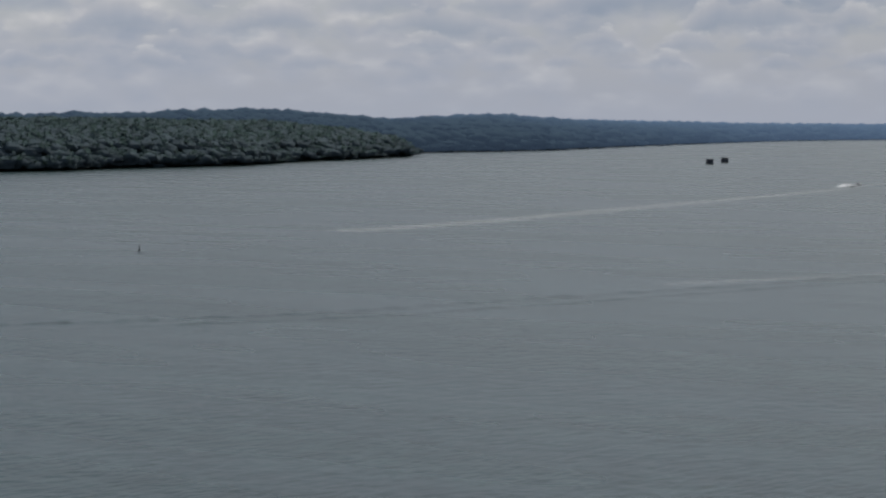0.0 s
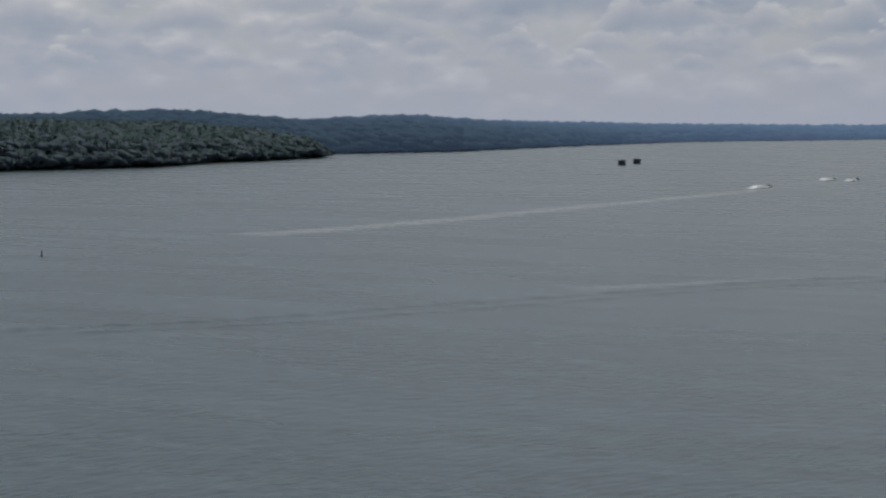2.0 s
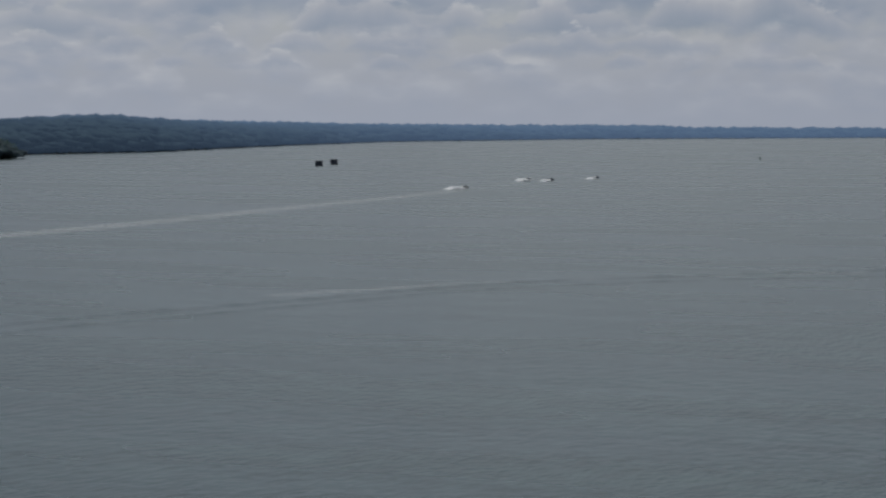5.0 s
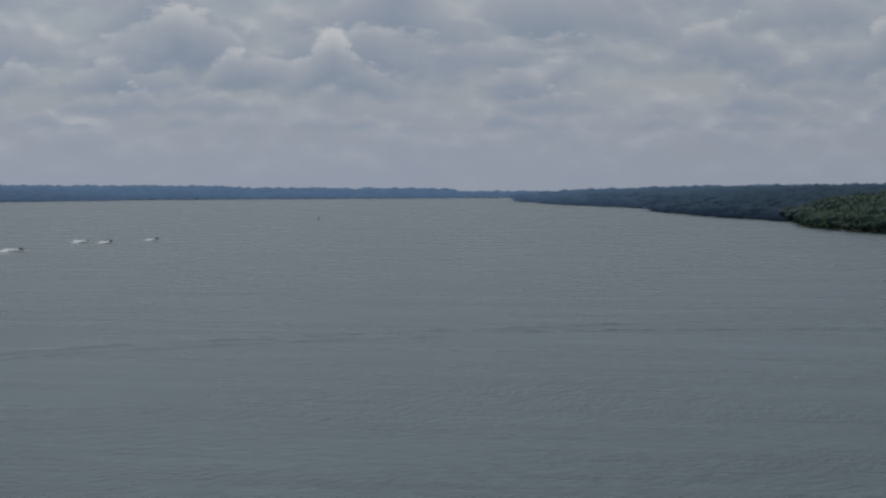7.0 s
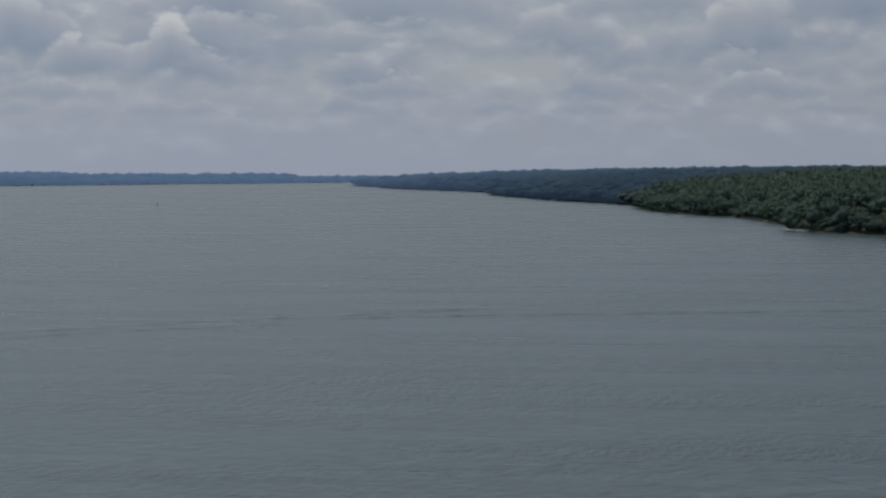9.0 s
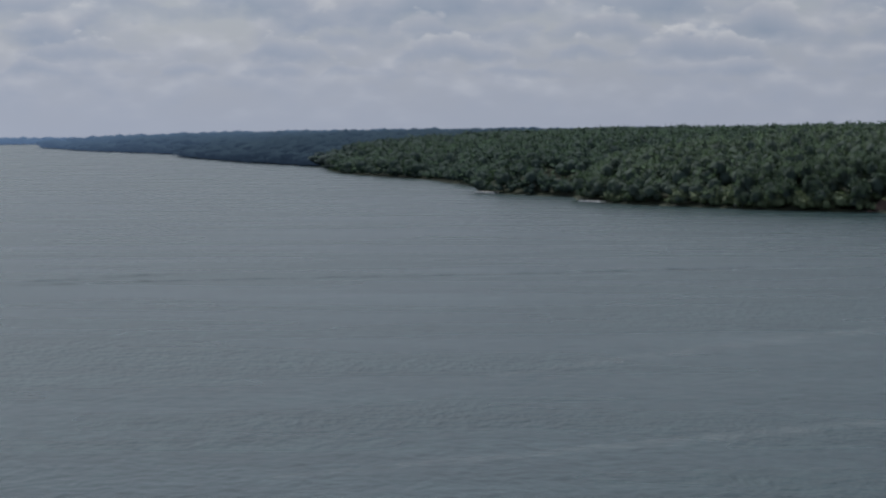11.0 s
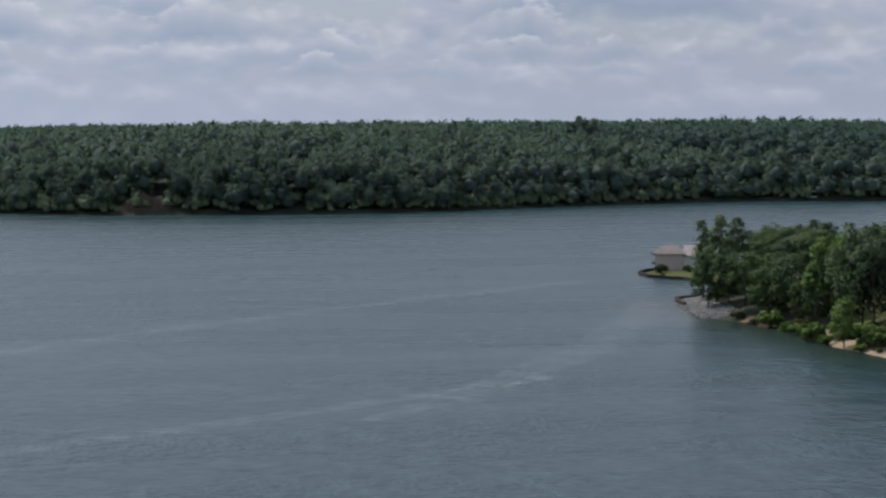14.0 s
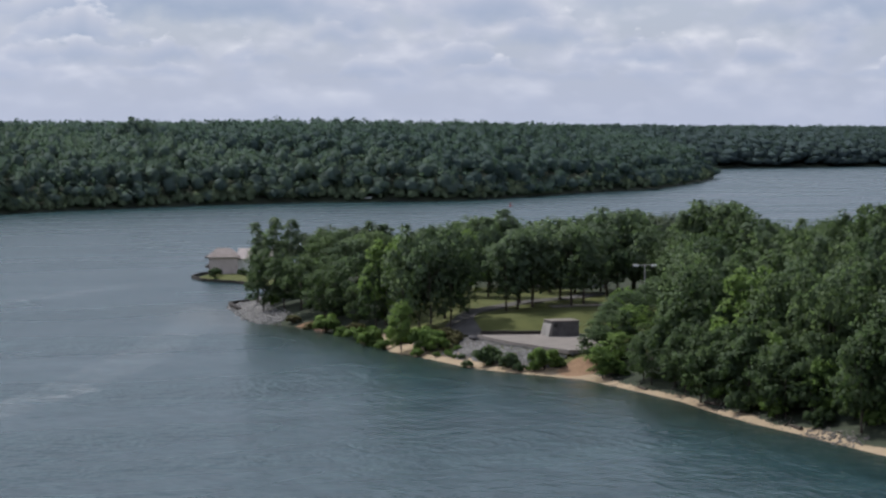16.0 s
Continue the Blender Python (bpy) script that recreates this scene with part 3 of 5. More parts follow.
def build_tree(seed, tall, spread, crown_base, lobe, mat, clumps=44, count=64, size=0.285, cone=0.0, ragged=0.15, label=""):
    rng = np.random.default_rng(seed)
    ob = thing("tree", Matrix(), label, "tree", "trees on the point")
    part("trunk", trunk_mesh(rng, tall, 0.014 * tall + 0.03, crown_base), BARK, ob)
    lobe = lobe * 0.62
    c, r = crown_lobes(rng, count, crown_base + lobe * 0.7, tall - lobe * 0.9, spread - lobe * 0.6, lobe, cone, ragged)
    v, f, n = leaf_clumps(rng, c, r, clumps, size, 0.8, 1.0, (0, 0, crown_base * 0.6 + tall * 0.32))
    part("crown", mesh_of("crown", v, f, [mat], puff=n), mat, ob)
    ob["tall"] = tall
    return ob


def build_bush(seed, tall, spread, mat, label):
    rng = np.random.default_rng(seed)
    ob = thing("bush", Matrix(), label, "bush", "bushes on the shore")
    bm = bmesh.new()
    for k in range(5):
        a = k * 1.26
        tube(bm, 0.06, 0.02, tall * 0.7, pose(math.cos(a) * 0.2, math.sin(a) * 0.2, tall * 0.3, 14 * math.sin(a), 14 * math.cos(a), 0), 5)
    part("stems", bm, BARK, ob)
    c, r = crown_lobes(rng, 20, tall * 0.22, tall * 0.82, spread * 0.85, min(spread, tall) * 0.27, 0.15, 0.3)
    v, f, n = leaf_clumps(rng, c, r, 130, 0.19)
    part("crown", mesh_of("crown", v, f, [mat], puff=n), mat, ob)
    return ob


def place(proto, used, x, y, scale=1.0, turn=0.0, sink=0.1, tall=1.0):
    """The first time the prototype itself stands there, then copies of it."""
    m = pose(x, y, ground_z(x, y) - sink, 0, 0, turn)
    if proto not in used:
        used.add(proto)
        proto.matrix_world = m
        ob = proto
    else:
        ob = copy_thing(proto, m)
    ob.scale = (scale, scale, scale * tall)
    return ob


BROAD = "broadleaf tree in full dark-green summer leaf"
KINDS = [
    build_tree(1, 14.5, 5.0, 2.2, 2.1, LEAF_NEAR, label=BROAD),
    build_tree(2, 13.0, 5.4, 2.0, 2.2, LEAF_NEAR, ragged=0.2, label=BROAD),
    build_tree(3, 15.5, 4.2, 2.4, 1.9, LEAF_NEAR, ragged=0.22, label="tall narrow broadleaf tree in dark-green leaf"),
    build_tree(4, 12.0, 4.4, 0.9, 1.9, LEAF_NEAR, label=BROAD),
    build_tree(5, 14.0, 4.6, 0.9, 1.9, LEAF_LIGHT, ragged=0.2, label="broadleaf tree in fresh light-green leaf"),
    build_tree(6, 10.0, 3.8, 0.4, 1.7, LEAF_LIGHT, count=52, ragged=0.2, label="low light-green tree leaning over the shore"),
    build_tree(7, 16.0, 3.1, 2.2, 1.8, LEAF_DARK, count=48, cone=0.2, ragged=0.38, label="tall pine-like tree with a ragged dark crown"),
    build_tree(8, 13.0, 5.2, 2.1, 2.0, LEAF_DARK, label="spreading park tree with a clear trunk"),
    build_tree(9, 14.0, 4.8, 1.4, 2.2, LEAF_GREY, ragged=0.2, label="grey-green tree at the back of the park"),
    build_tree(10, 13.5, 4.9, 2.3, 2.3, LEAF_DARK, ragged=0.2, label="spreading park tree with a clear trunk"),
    build_tree(11, 12.5, 4.6, 1.2, 2.4, LEAF_NEAR, ragged=0.24, cone=0.15, label=BROAD),
]
BUSHES = [build_bush(21, 3.0, 2.2, LEAF_LIGHT, "light-green bush at the top of the beach"),
          build_bush(22, 2.0, 1.6, LEAF_LIGHT, "small rounded green bush on the bank"),
          build_bush(23, 2.6, 2.4, LEAF_NEAR, "dark-green shrub on the bank"),
          build_bush(24, 1.5, 1.6, LEAF_DRY, "dry reddish-brown scrub on the bank")]
USED = set()

# the line of the tree tops on the point: slope from the eye by bearing
TOPS_AZ = (57.5, 58.35, 58.7, 59.2, 59.42, 59.84, 60.42, 61.13, 61.63, 61.78, 62.14, 62.57, 63.14, 63.5, 64.14, 65.0, 65.36, 66.0,
           66.72, 67.0, 67.5, 68.0, 68.21, 68.5, 69.0, 69.35, 69.56, 69.98, 70.55, 70.97, 71.6, 72.1, 72.65, 73.2, 73.5, 73.9, 76.0)
TOPS_SLOPE = (-0.056, -0.0450, -0.0421, -0.0431, -0.0469, -0.0434, -0.0419, -0.0431, -0.0446, -0.0487, -0.0462, -0.0421, -0.0425, -0.0389, -0.0381,
              -0.0401, -0.0429, -0.0400, -0.0410, -0.0362, -0.0342, -0.0374, -0.0402, -0.0359, -0.0363, -0.0385, -0.0328, -0.0308, -0.0342, -0.0394,
              -0.0386, -0.0393, -0.0387, -0.0357, -0.0391, -0.0321, -0.031)
EYE_X, EYE_Y, EYE_Z = 27.3, 45.5, 30.8


def plant(k, az, far, slope, wide=1.0, turn=0.0):
    """A tree on the point by bearing and distance, as tall as the tree line asks."""
    x, y = EYE_X + far * math.sin(radians(az)), EYE_Y + far * math.cos(radians(az))
    proto, gz = KINDS[k], ground_z(x, y)
    tall = (EYE_Z + slope * far - gz + 0.15) / proto["tall"]
    return place(proto, USED, x, y, wide, turn, 0.15, tall / wide)


# (kind, bearing, distance, slope of the top, width)
for q, row in enumerate((
        # the tip
        (6, 58.36, 389, -0.0440, 0.85), (6, 58.78, 381, -0.0418, 0.95), (6, 59.18, 386, -0.0424, 0.95), (3, 58.50, 372, -0.0545, 0.75),
        (10, 59.02, 368, -0.0560, 0.9), (0, 59.45, 362, -0.0555, 0.85),
        # grey-green trees behind it
        (8, 59.80, 400, -0.0437, 1.1), (8, 60.40, 404, -0.0417, 1.2), (8, 60.95, 400, -0.0422, 1.1),
        (6, 61.15, 398, -0.0424, 0.8), (6, 61.42, 402, -0.0440, 0.9), (6, 61.62, 404, -0.0436, 0.8), (9, 60.6, 380, -0.0490, 0.9),
        # between the tip and the drive
        (10, 60.05, 354, -0.0590, 0.85), (1, 60.85, 348, -0.0556, 0.95), (3, 60.35, 356, -0.0560, 0.8), (3, 61.35, 338, -0.060, 0.7),
        (4, 61.60, 338, -0.0500, 0.85), (4, 62.0, 342, -0.0480, 0.7), (3, 60.9, 343, -0.068, 0.55), (10, 60.3, 351, -0.068, 0.55),
        # the dark group by the drive
        (7, 62.45, 326, -0.0418, 0.85), (9, 63.10, 330, -0.0422, 0.95), (7, 62.75, 318, -0.0480, 0.85), (9, 63.55, 334, -0.0455, 0.8),
        (7, 62.05, 322, -0.0520, 0.75), (1, 63.25, 320, -0.0500, 0.75),
        # at the back of the park
        (9, 63.75, 364, -0.0383, 1.0), (7, 64.25, 368, -0.0378, 1.1), (6, 64.68, 372, -0.0380, 1.1), (7, 65.0, 372, -0.0400, 0.9),
        (4, 63.70, 352, -0.0455, 0.75), (9, 64.2, 350, -0.0425, 0.75),
        # the group on the lawn
        (7, 64.66, 326, -0.0500, 0.8), (9, 64.95, 329, -0.0450, 0.95), (7, 65.32, 331, -0.0430, 1.05), (9, 65.0, 337, -0.0440, 0.8),
        (7, 66.02, 342, -0.0400, 1.05), (9, 66.30, 330, -0.0425, 0.95), (7, 66.62, 333, -0.0425, 0.9), (1, 65.75, 358, -0.0400, 1.0), (1, 66.4, 356, -0.0400, 1.0),
        # beside the pump house
        (3, 66.98, 284, -0.0870, 0.62), (0, 67.35, 290, -0.0790, 0.72), (5, 67.1, 277, -0.0960, 0.6), (5, 67.45, 282, -0.0900, 0.7), (10, 67.45, 300, -0.0755, 0.75),
        (1, 67.85, 308, -0.0715, 0.8), (5, 67.65, 312, -0.0705, 0.6), (1, 68.5, 314, -0.0655, 0.8), (0, 69.35, 320, -0.0560, 0.85), (4, 67.9, 296, -0.078, 0.7),
        (1, 68.75, 342, -0.050, 0.8), (10, 69.1, 338, -0.0475, 0.9),
        # towards the woods
        (7, 67.05, 358, -0.0363, 0.9), (7, 67.48, 354, -0.0340, 1.2), (9, 67.85, 358, -0.0366, 0.95), (9, 67.2, 344, -0.0430, 0.9),
        (8, 68.50, 366, -0.0357, 0.9), (8, 68.95, 364, -0.0362, 1.0), (9, 69.25, 360, -0.0385, 0.9), (9, 68.2, 346, -0.0420, 0.9),
        (0, 69.62, 342, -0.0326, 0.95), (7, 69.98, 344, -0.0306, 1.2), (0, 70.38, 341, -0.0330, 0.95), (1, 70.70, 336, -0.0360, 0.9),
        (2, 73.2, 340, -0.0356, 0.8), (0, 73.85, 335, -0.0320, 1.0), (0, 74.3, 330, -0.0312, 1.0))):
    plant(*row, (q * 137) % 360)


def fill_point():
    """The woods of the point: a jittered grid of trees under the tree line, lighter and lower by the water."""
    rng = np.random.default_rng(77)
    step = 5.6
    gx, gy = np.meshgrid(np.arange(222, 470, step), np.arange(20, 312, step))
    x = (gx + rng.uniform(-2.3, 2.3, gx.shape)).ravel()
    y = (gy + rng.uniform(-2.3, 2.3, gx.shape)).ravel()
    d = inside_distance(SHORE_POINT, x, y)
    park = inside_distance(PARK, x, y)
    bearing, far = np.degrees(np.arctan2(x - EYE_X, y - EYE_Y)), np.hypot(x - EYE_X, y - EYE_Y)
    spit = (y > 268) & (x > 383)
    keep = (d > 3.0) & (park < -2.0) & (bearing < 75.5) & ~spit & (far < 425)
    left = y > 206
    keep &= ~((d > 34) & (rng.uniform(0, 1, len(d)) < 0.68)) & ~(left & ((bearing < 58.9) | (d < 12) | (far < 380)))
    keep &= (np.hypot(x - 287, y - 152) > 6.5) & ~((np.abs(bearing - 68.15) < 0.8) & (far < 338) & (far > 296))
    for px, py, pd, az, fr in zip(x[keep], y[keep], d[keep], bearing[keep], far[keep]):
        u = rng.uniform()
        if pd < 7:
            k, s = (5, 3, 3, 10)[int(u * 4)], rng.uniform(0.6, 0.9)
        elif pd < 13:
            k, s = (3, 4, 10, 1, 10, 0)[int(u * 6)], rng.uniform(0.72, 1.0)
        else:
            k, s = (0, 1, 2, 9, 10, 6, 1, 9, 0)[int(u * 9)], rng.uniform(0.85, 1.1)
        gz = ground_z(px, py)
        line = EYE_Z + float(np.interp(az, TOPS_AZ, TOPS_SLOPE)) * fr - gz
        tall = min(KINDS[k]["tall"] * s, line * rng.uniform(0.80, 0.97))
        if tall > 4.0:
            wide = s * rng.uniform(0.8, 1.0)
            place(KINDS[k], USED, px, py, wide, rng.uniform(0, 360), 0.15, tall / KINDS[k]["tall"] / wide)


fill_point()


def fringe():
    """Low leafy trees that crowd down to the beach."""
    rng = np.random.default_rng(19)
    line = np.array(SHORE_POINT[1:6], float)
    for (ax, ay), (bx, by) in zip(line, line[1:]):
        n = max(1, round(math.hypot(bx - ax, by - ay) / 2.2))
        for k in range(n):
            f = (k + rng.uniform(0.1, 0.9)) / n
            x, y = ax + (bx - ax) * f, ay + (by - ay) * f
            nx, ny = (by - ay), -(bx - ax)
            q = math.hypot(nx, ny)
            inland = rng.uniform(2.2, 4.4) if k % 2 else rng.uniform(4.5, 7.5)
            x, y = x + nx / q * inland, y + ny / q * inland
            if inside_distance(PARK, np.array([x]), np.array([y]))[0] > -2 or not 1.8 < inside_distance(SHORE_POINT, np.array([x]), np.array([y]))[0] < 10:
                continue
            place(KINDS[(5, 3, 10, 3)[int(rng.uniform() * 4)]], USED, x, y, rng.uniform(0.5, 0.8), rng.uniform(0, 360), 0.3)


fringe()

rng_bush = random.Random(5)
for k in range(24):
    f = k / 23
    x, y = 241.5 + 22 * f, 107.5 + 23.5 * f
    off = rng_bush.uniform(2.6, 6.0)
    place(BUSHES[rng_bush.randrange(3)], USED, x + off * 0.72, y - off * 0.7, rng_bush.uniform(0.5, 1.0), rng_bush.uniform(0, 360), 0.15)
place(KINDS[3], USED, 265.2, 134.0, 0.72, 200, 0.2)
place(KINDS[3], USED, 262.8, 131.4, 0.6, 80, 0.2)
place(KINDS[5], USED, 301.6, 191.4, 0.60, 40, 0.2, 1.15)
# scrub on the bank, from the tip to the landing and on along the beach
for x, y, s, k in ((320.5, 211.5, 0.9, 1), (324.5, 216.5, 1.1, 0), (333.2, 227.5, 0.8, 3), (317.0, 207.5, 0.8, 0), (313.0, 203.6, 0.8, 1), (309.0, 200.4, 1.0, 0),
                   (328.5, 221.5, 0.8, 3), (349.5, 241.0, 0.7, 0),
                   (305.6, 196.4, 0.8, 1), (311.5, 201.6, 0.9, 3), (318.5, 205.2, 0.9, 1), (323.0, 210.5, 1.0, 3), (315.0, 200.0, 0.9, 1), (308.2, 195.0, 0.9, 3),
                   (301.2, 187.4, 1.15, 0), (303.4, 186.6, 1.1, 1), (299.8, 185.0, 0.9, 0), (304.6, 189.4, 1.0, 0), (298.4, 187.2, 0.6, 1),
                   (296.6, 181.4, 0.38, 1), (298.2, 182.4, 0.42, 1), (295.4, 180.2, 0.34, 1), (297.2, 183.6, 0.4, 1), (300.0, 182.0, 0.4, 1), (294.4, 178.6, 0.3, 2),
                   (304.4, 184.4, 0.9, 3), (302.6, 183.6, 0.8, 3), (306.2, 187.0, 1.0, 3), (300.6, 183.8, 0.6, 3), (308.6, 190.6, 1.1, 3), (311.2, 194.8, 1.0, 3),
                   (290.4, 172.6, 0.85, 2), (289.6, 171.8, 0.6, 2), (287.9, 168.6, 0.75, 2), (288.8, 175.0, 0.4, 2),
                   (287.2, 163.2, 1.05, 0), (288.0, 162.0, 0.8, 1), (286.6, 164.4, 0.7, 1), (286.4, 166.4, 0.4, 2),
                   (284.0, 153.0, 0.9, 0), (283.0, 151.0, 0.8, 1), (262.5, 130.0, 1.0, 0), (258.0, 126.5, 0.9, 2), (254.0, 121.5, 0.8, 0),
                   (249.0, 115.0, 0.7, 2), (418.0, 296.5, 0.7, 2), (421.5, 292.0, 0.55, 2), (415.2, 294.5, 0.35, 1)):
    place(BUSHES[k], USED, x, y, s, (x * 53) % 360, 0.1)


def lump_template(rng, level=1):
    """A lumpy crown for woods more than a kilometre off."""
    bm = bmesh.new()
    bmesh.ops.create_icosphere(bm, subdivisions=level, radius=1.0)
    v = np.array([q.co[:] for q in bm.verts])
    f = np.array([[w.index for w in p.verts] for p in bm.faces])
    bm.free()
    ph = rng.uniform(0, 6.28, 6)
    k = 1 + 0.16 * np.sin(v[:, 0] * 5 + ph[0]) * np.cos(v[:, 1] * 5 + ph[1]) + 0.14 * np.sin(v[:, 2] * 7 + v[:, 0] * 4 + ph[2])
    k += rng.uniform(-0.13, 0.13, len(v))
    n = unit(unit(v) * 0.6 + (0, 0, 0.6))
    v = v * k[:, None] * (0.5, 0.5, 0.42) + (0, 0, 0.52)
    return v, f, n


def fuzzy_lump(rng):
    """A low crown for the headland: a lump with loose sprays of leaf about it."""
    v, f, n = lump_template(rng)
    c, r = crown_lobes(rng, 9, 0.45, 0.92, 0.42, 0.11, 0.1, 0.25)
    v2, f2, n2 = leaf_clumps(rng, c, r, 3, 0.09, 0.7, 1.3, (0, 0, 0.3))
    f2 = f2 + len(v)
    return (np.concatenate([v * (0.9, 0.9, 0.9), v2]), np.concatenate([f, f2[:, [0, 1, 2]], f2[:, [0, 2, 3]]]),
            unit(np.concatenate([n, n2]) + (0, 0, 1.0)))


def crown_template(rng, level=1, masses=44, clumps=17, size=0.034):
    """A crown of small leafy boughs over a dense inside."""
    c, r = crown_lobes(rng, masses, 0.22, 0.86, 0.40, 0.11, 0.1, 0.2)
    bm = bmesh.new()
    bmesh.ops.create_icosphere(bm, subdivisions=level, radius=1.0)
    d = unit(np.array([q.co[:] for q in bm.verts]))
    f = np.array([[w.index for w in p.verts] for p in bm.faces])
    bm.free()
    core = d * rng.uniform(0.86, 1.08, (len(d), 1)) * (0.29, 0.29, 0.30) + (0, 0, 0.50)
    n = unit(d + (0, 0, 0.3))
    v2, f2, n2 = leaf_clumps(rng, c, r, clumps, size, 0.9, 1.0, (0, 0, 0.45))
    f2 = f2 + len(core)
    faces = np.concatenate([f, f2[:, [0, 1, 2]], f2[:, [0, 2, 3]]])
    return np.concatenate([core, v2]), faces, unit(np.concatenate([n, n2]) + (0, 0, 0.35))


def on_slip(x, y):
    """The bare soil slip at the foot of the bluff."""
    along, inland = (x - 592) * 0.73 - (y - 628) * 0.68, (x - 592) * 0.68 + (y - 628) * 0.73
    return (np.abs(along) < 12.5) & (inland > -9) & (inland < 9)


RIDGE_LINE = np.full(1100, -1.0)     # the skyline so far, by tenths of a degree from -20


def spread_woods(name, label, region, seed, cell, tall, near, far, template, mat, overlap=(1.15, 1.5), round_crown=0.0, only=None, taller=(), edge=(), template_far=None):
    """One mesh of many crowns, set in rings round the camera so that farther crowns are set wider.
    Woods wholly behind a nearer ridge are left out."""
    rng = np.random.default_rng(seed)
    temps = [template(rng) for _ in range(6)] + [(template_far or template)(rng) for _ in range(6)]
    az0, az1 = region
    picks, r = [], near
    ridge = RIDGE_LINE
    while r < far:
        c = float(np.clip(cell[0] * r, cell[1], cell[2]))
        n_az = max(2, int(radians(az1 - az0) * r / c))
        a = az0 + (np.arange(n_az) + rng.uniform(-0.42, 0.42, n_az)) * (az1 - az0) / n_az
        rr = r + rng.uniform(-0.45, 0.45, n_az) * c
        x, y = 10 + np.sin(np.radians(a)) * rr, 20 + np.cos(np.radians(a)) * rr
        z = height(x, y)
        s = tall * rng.uniform(0.68, 1.2, n_az)
        s = np.where(z < 3.0, s * rng.uniform(0.5, 0.85, n_az), s)
        k = np.clip(((a + 20) / 0.1).astype(int), 0, len(ridge) - 1)
        ok = (z > 0.04) & (inside_distance(SHORE_POINT, x, y) < -5) & ((z + s - 31) / rr > ridge[k] - 0.0008)
        ok &= ~on_slip(x, y)
        if only is not None:
            ok &= only(x, y)
        for q in np.nonzero(ok)[0]:
            picks.append((x[q], y[q], z[q], s[q], c, rr[q]))
            w = (z[q] + s[q] * 0.88 - 31) / rr[q]
            lo, hi = max(0, k[q] - 1), min(len(ridge), k[q] + 2)
            ridge[lo:hi] = np.maximum(ridge[lo:hi], w)
        r += c * 0.8
    # low growth hangs over the waterline
    for (ax, ay), (bx, by) in zip(edge[:-1], edge[1:]):
        long = math.hypot(bx - ax, by - ay)
        for q in range(max(1, int(long / 3.2))):
            f, side = (q + rng.uniform(0, 1)) / max(1, int(long / 3.2)), rng.uniform(1.0, 4.5)
            x, y = ax + (bx - ax) * f, ay + (by - ay) * f
            for sign in (1, -1):
                px, py = x + sign * side * (by - ay) / long, y - sign * side * (bx - ax) / long
                if not near < math.hypot(px, py) < far or on_slip(px, py):
                    continue
                if only is not None and not only(np.array([px]), np.array([py]))[0]:
                    continue
                gz = ground_z(px, py)
                if gz > 0.02:
                    picks.append((px, py, gz - 0.3, rng.uniform(3.0, 6.5), rng.uniform(3.0, 4.6), 0))
    for x, y, s in taller:
        picks.append((x, y, ground_z(x, y), s, 6.5, 800.0))
    vs, fs, ns, off = [], [], [], 0
    for i, (x, y, z, s, c, rr) in enumerate(picks):
        turn = rng.uniform(0, 6.28)
        m = np.array([[math.cos(turn), -math.sin(turn), 0], [math.sin(turn), math.cos(turn), 0], [0, 0, 1]])
        wide = max(c * rng.uniform(*overlap), s * 0.5)
        deep, foot = s, z - 0.05 * s
        if round_crown:
            deep = min(s, wide * round_crown)
            foot = z + s - deep
        v, f, n = temps[i % 6 + (6 if rr > 880 else 0)]
        if f.shape[1] == 4:
            f = np.concatenate([f[:, [0, 1, 2]], f[:, [0, 2, 3]]])
        vs.append((v @ m.T) * (wide, wide, deep) + (x, y, foot))
        ns.append(n @ m.T)
        fs.append(f + off)
        off += len(v)
    me = mesh_of(name, np.concatenate(vs), np.concatenate(fs), [mat], smooth=True, puff=np.concatenate(ns))
    return tagged(new(name, me), label, "woods", kind="stuff")


spread_woods("lakeside_woods", "dense summer woods on the bluff across the bay, tinted with haze", (24, 84), 5, (0.0072, 5.2, 11), 14.0, 560, 1020,
             crown_template, HAZED_WOODS, overlap=(1.35, 1.85), template_far=lambda q: crown_template(q, 1, 24, 5, 0.055), round_crown=1.15,
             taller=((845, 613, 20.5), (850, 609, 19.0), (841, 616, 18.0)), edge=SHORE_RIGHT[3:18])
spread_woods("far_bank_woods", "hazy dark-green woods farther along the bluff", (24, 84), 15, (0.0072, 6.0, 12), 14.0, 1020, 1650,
             lambda q: crown_template(q, 1, 19, 4, 0.064), HAZED_BANK, overlap=(1.3, 1.8), round_crown=0.95, edge=SHORE_RIGHT[3:18])


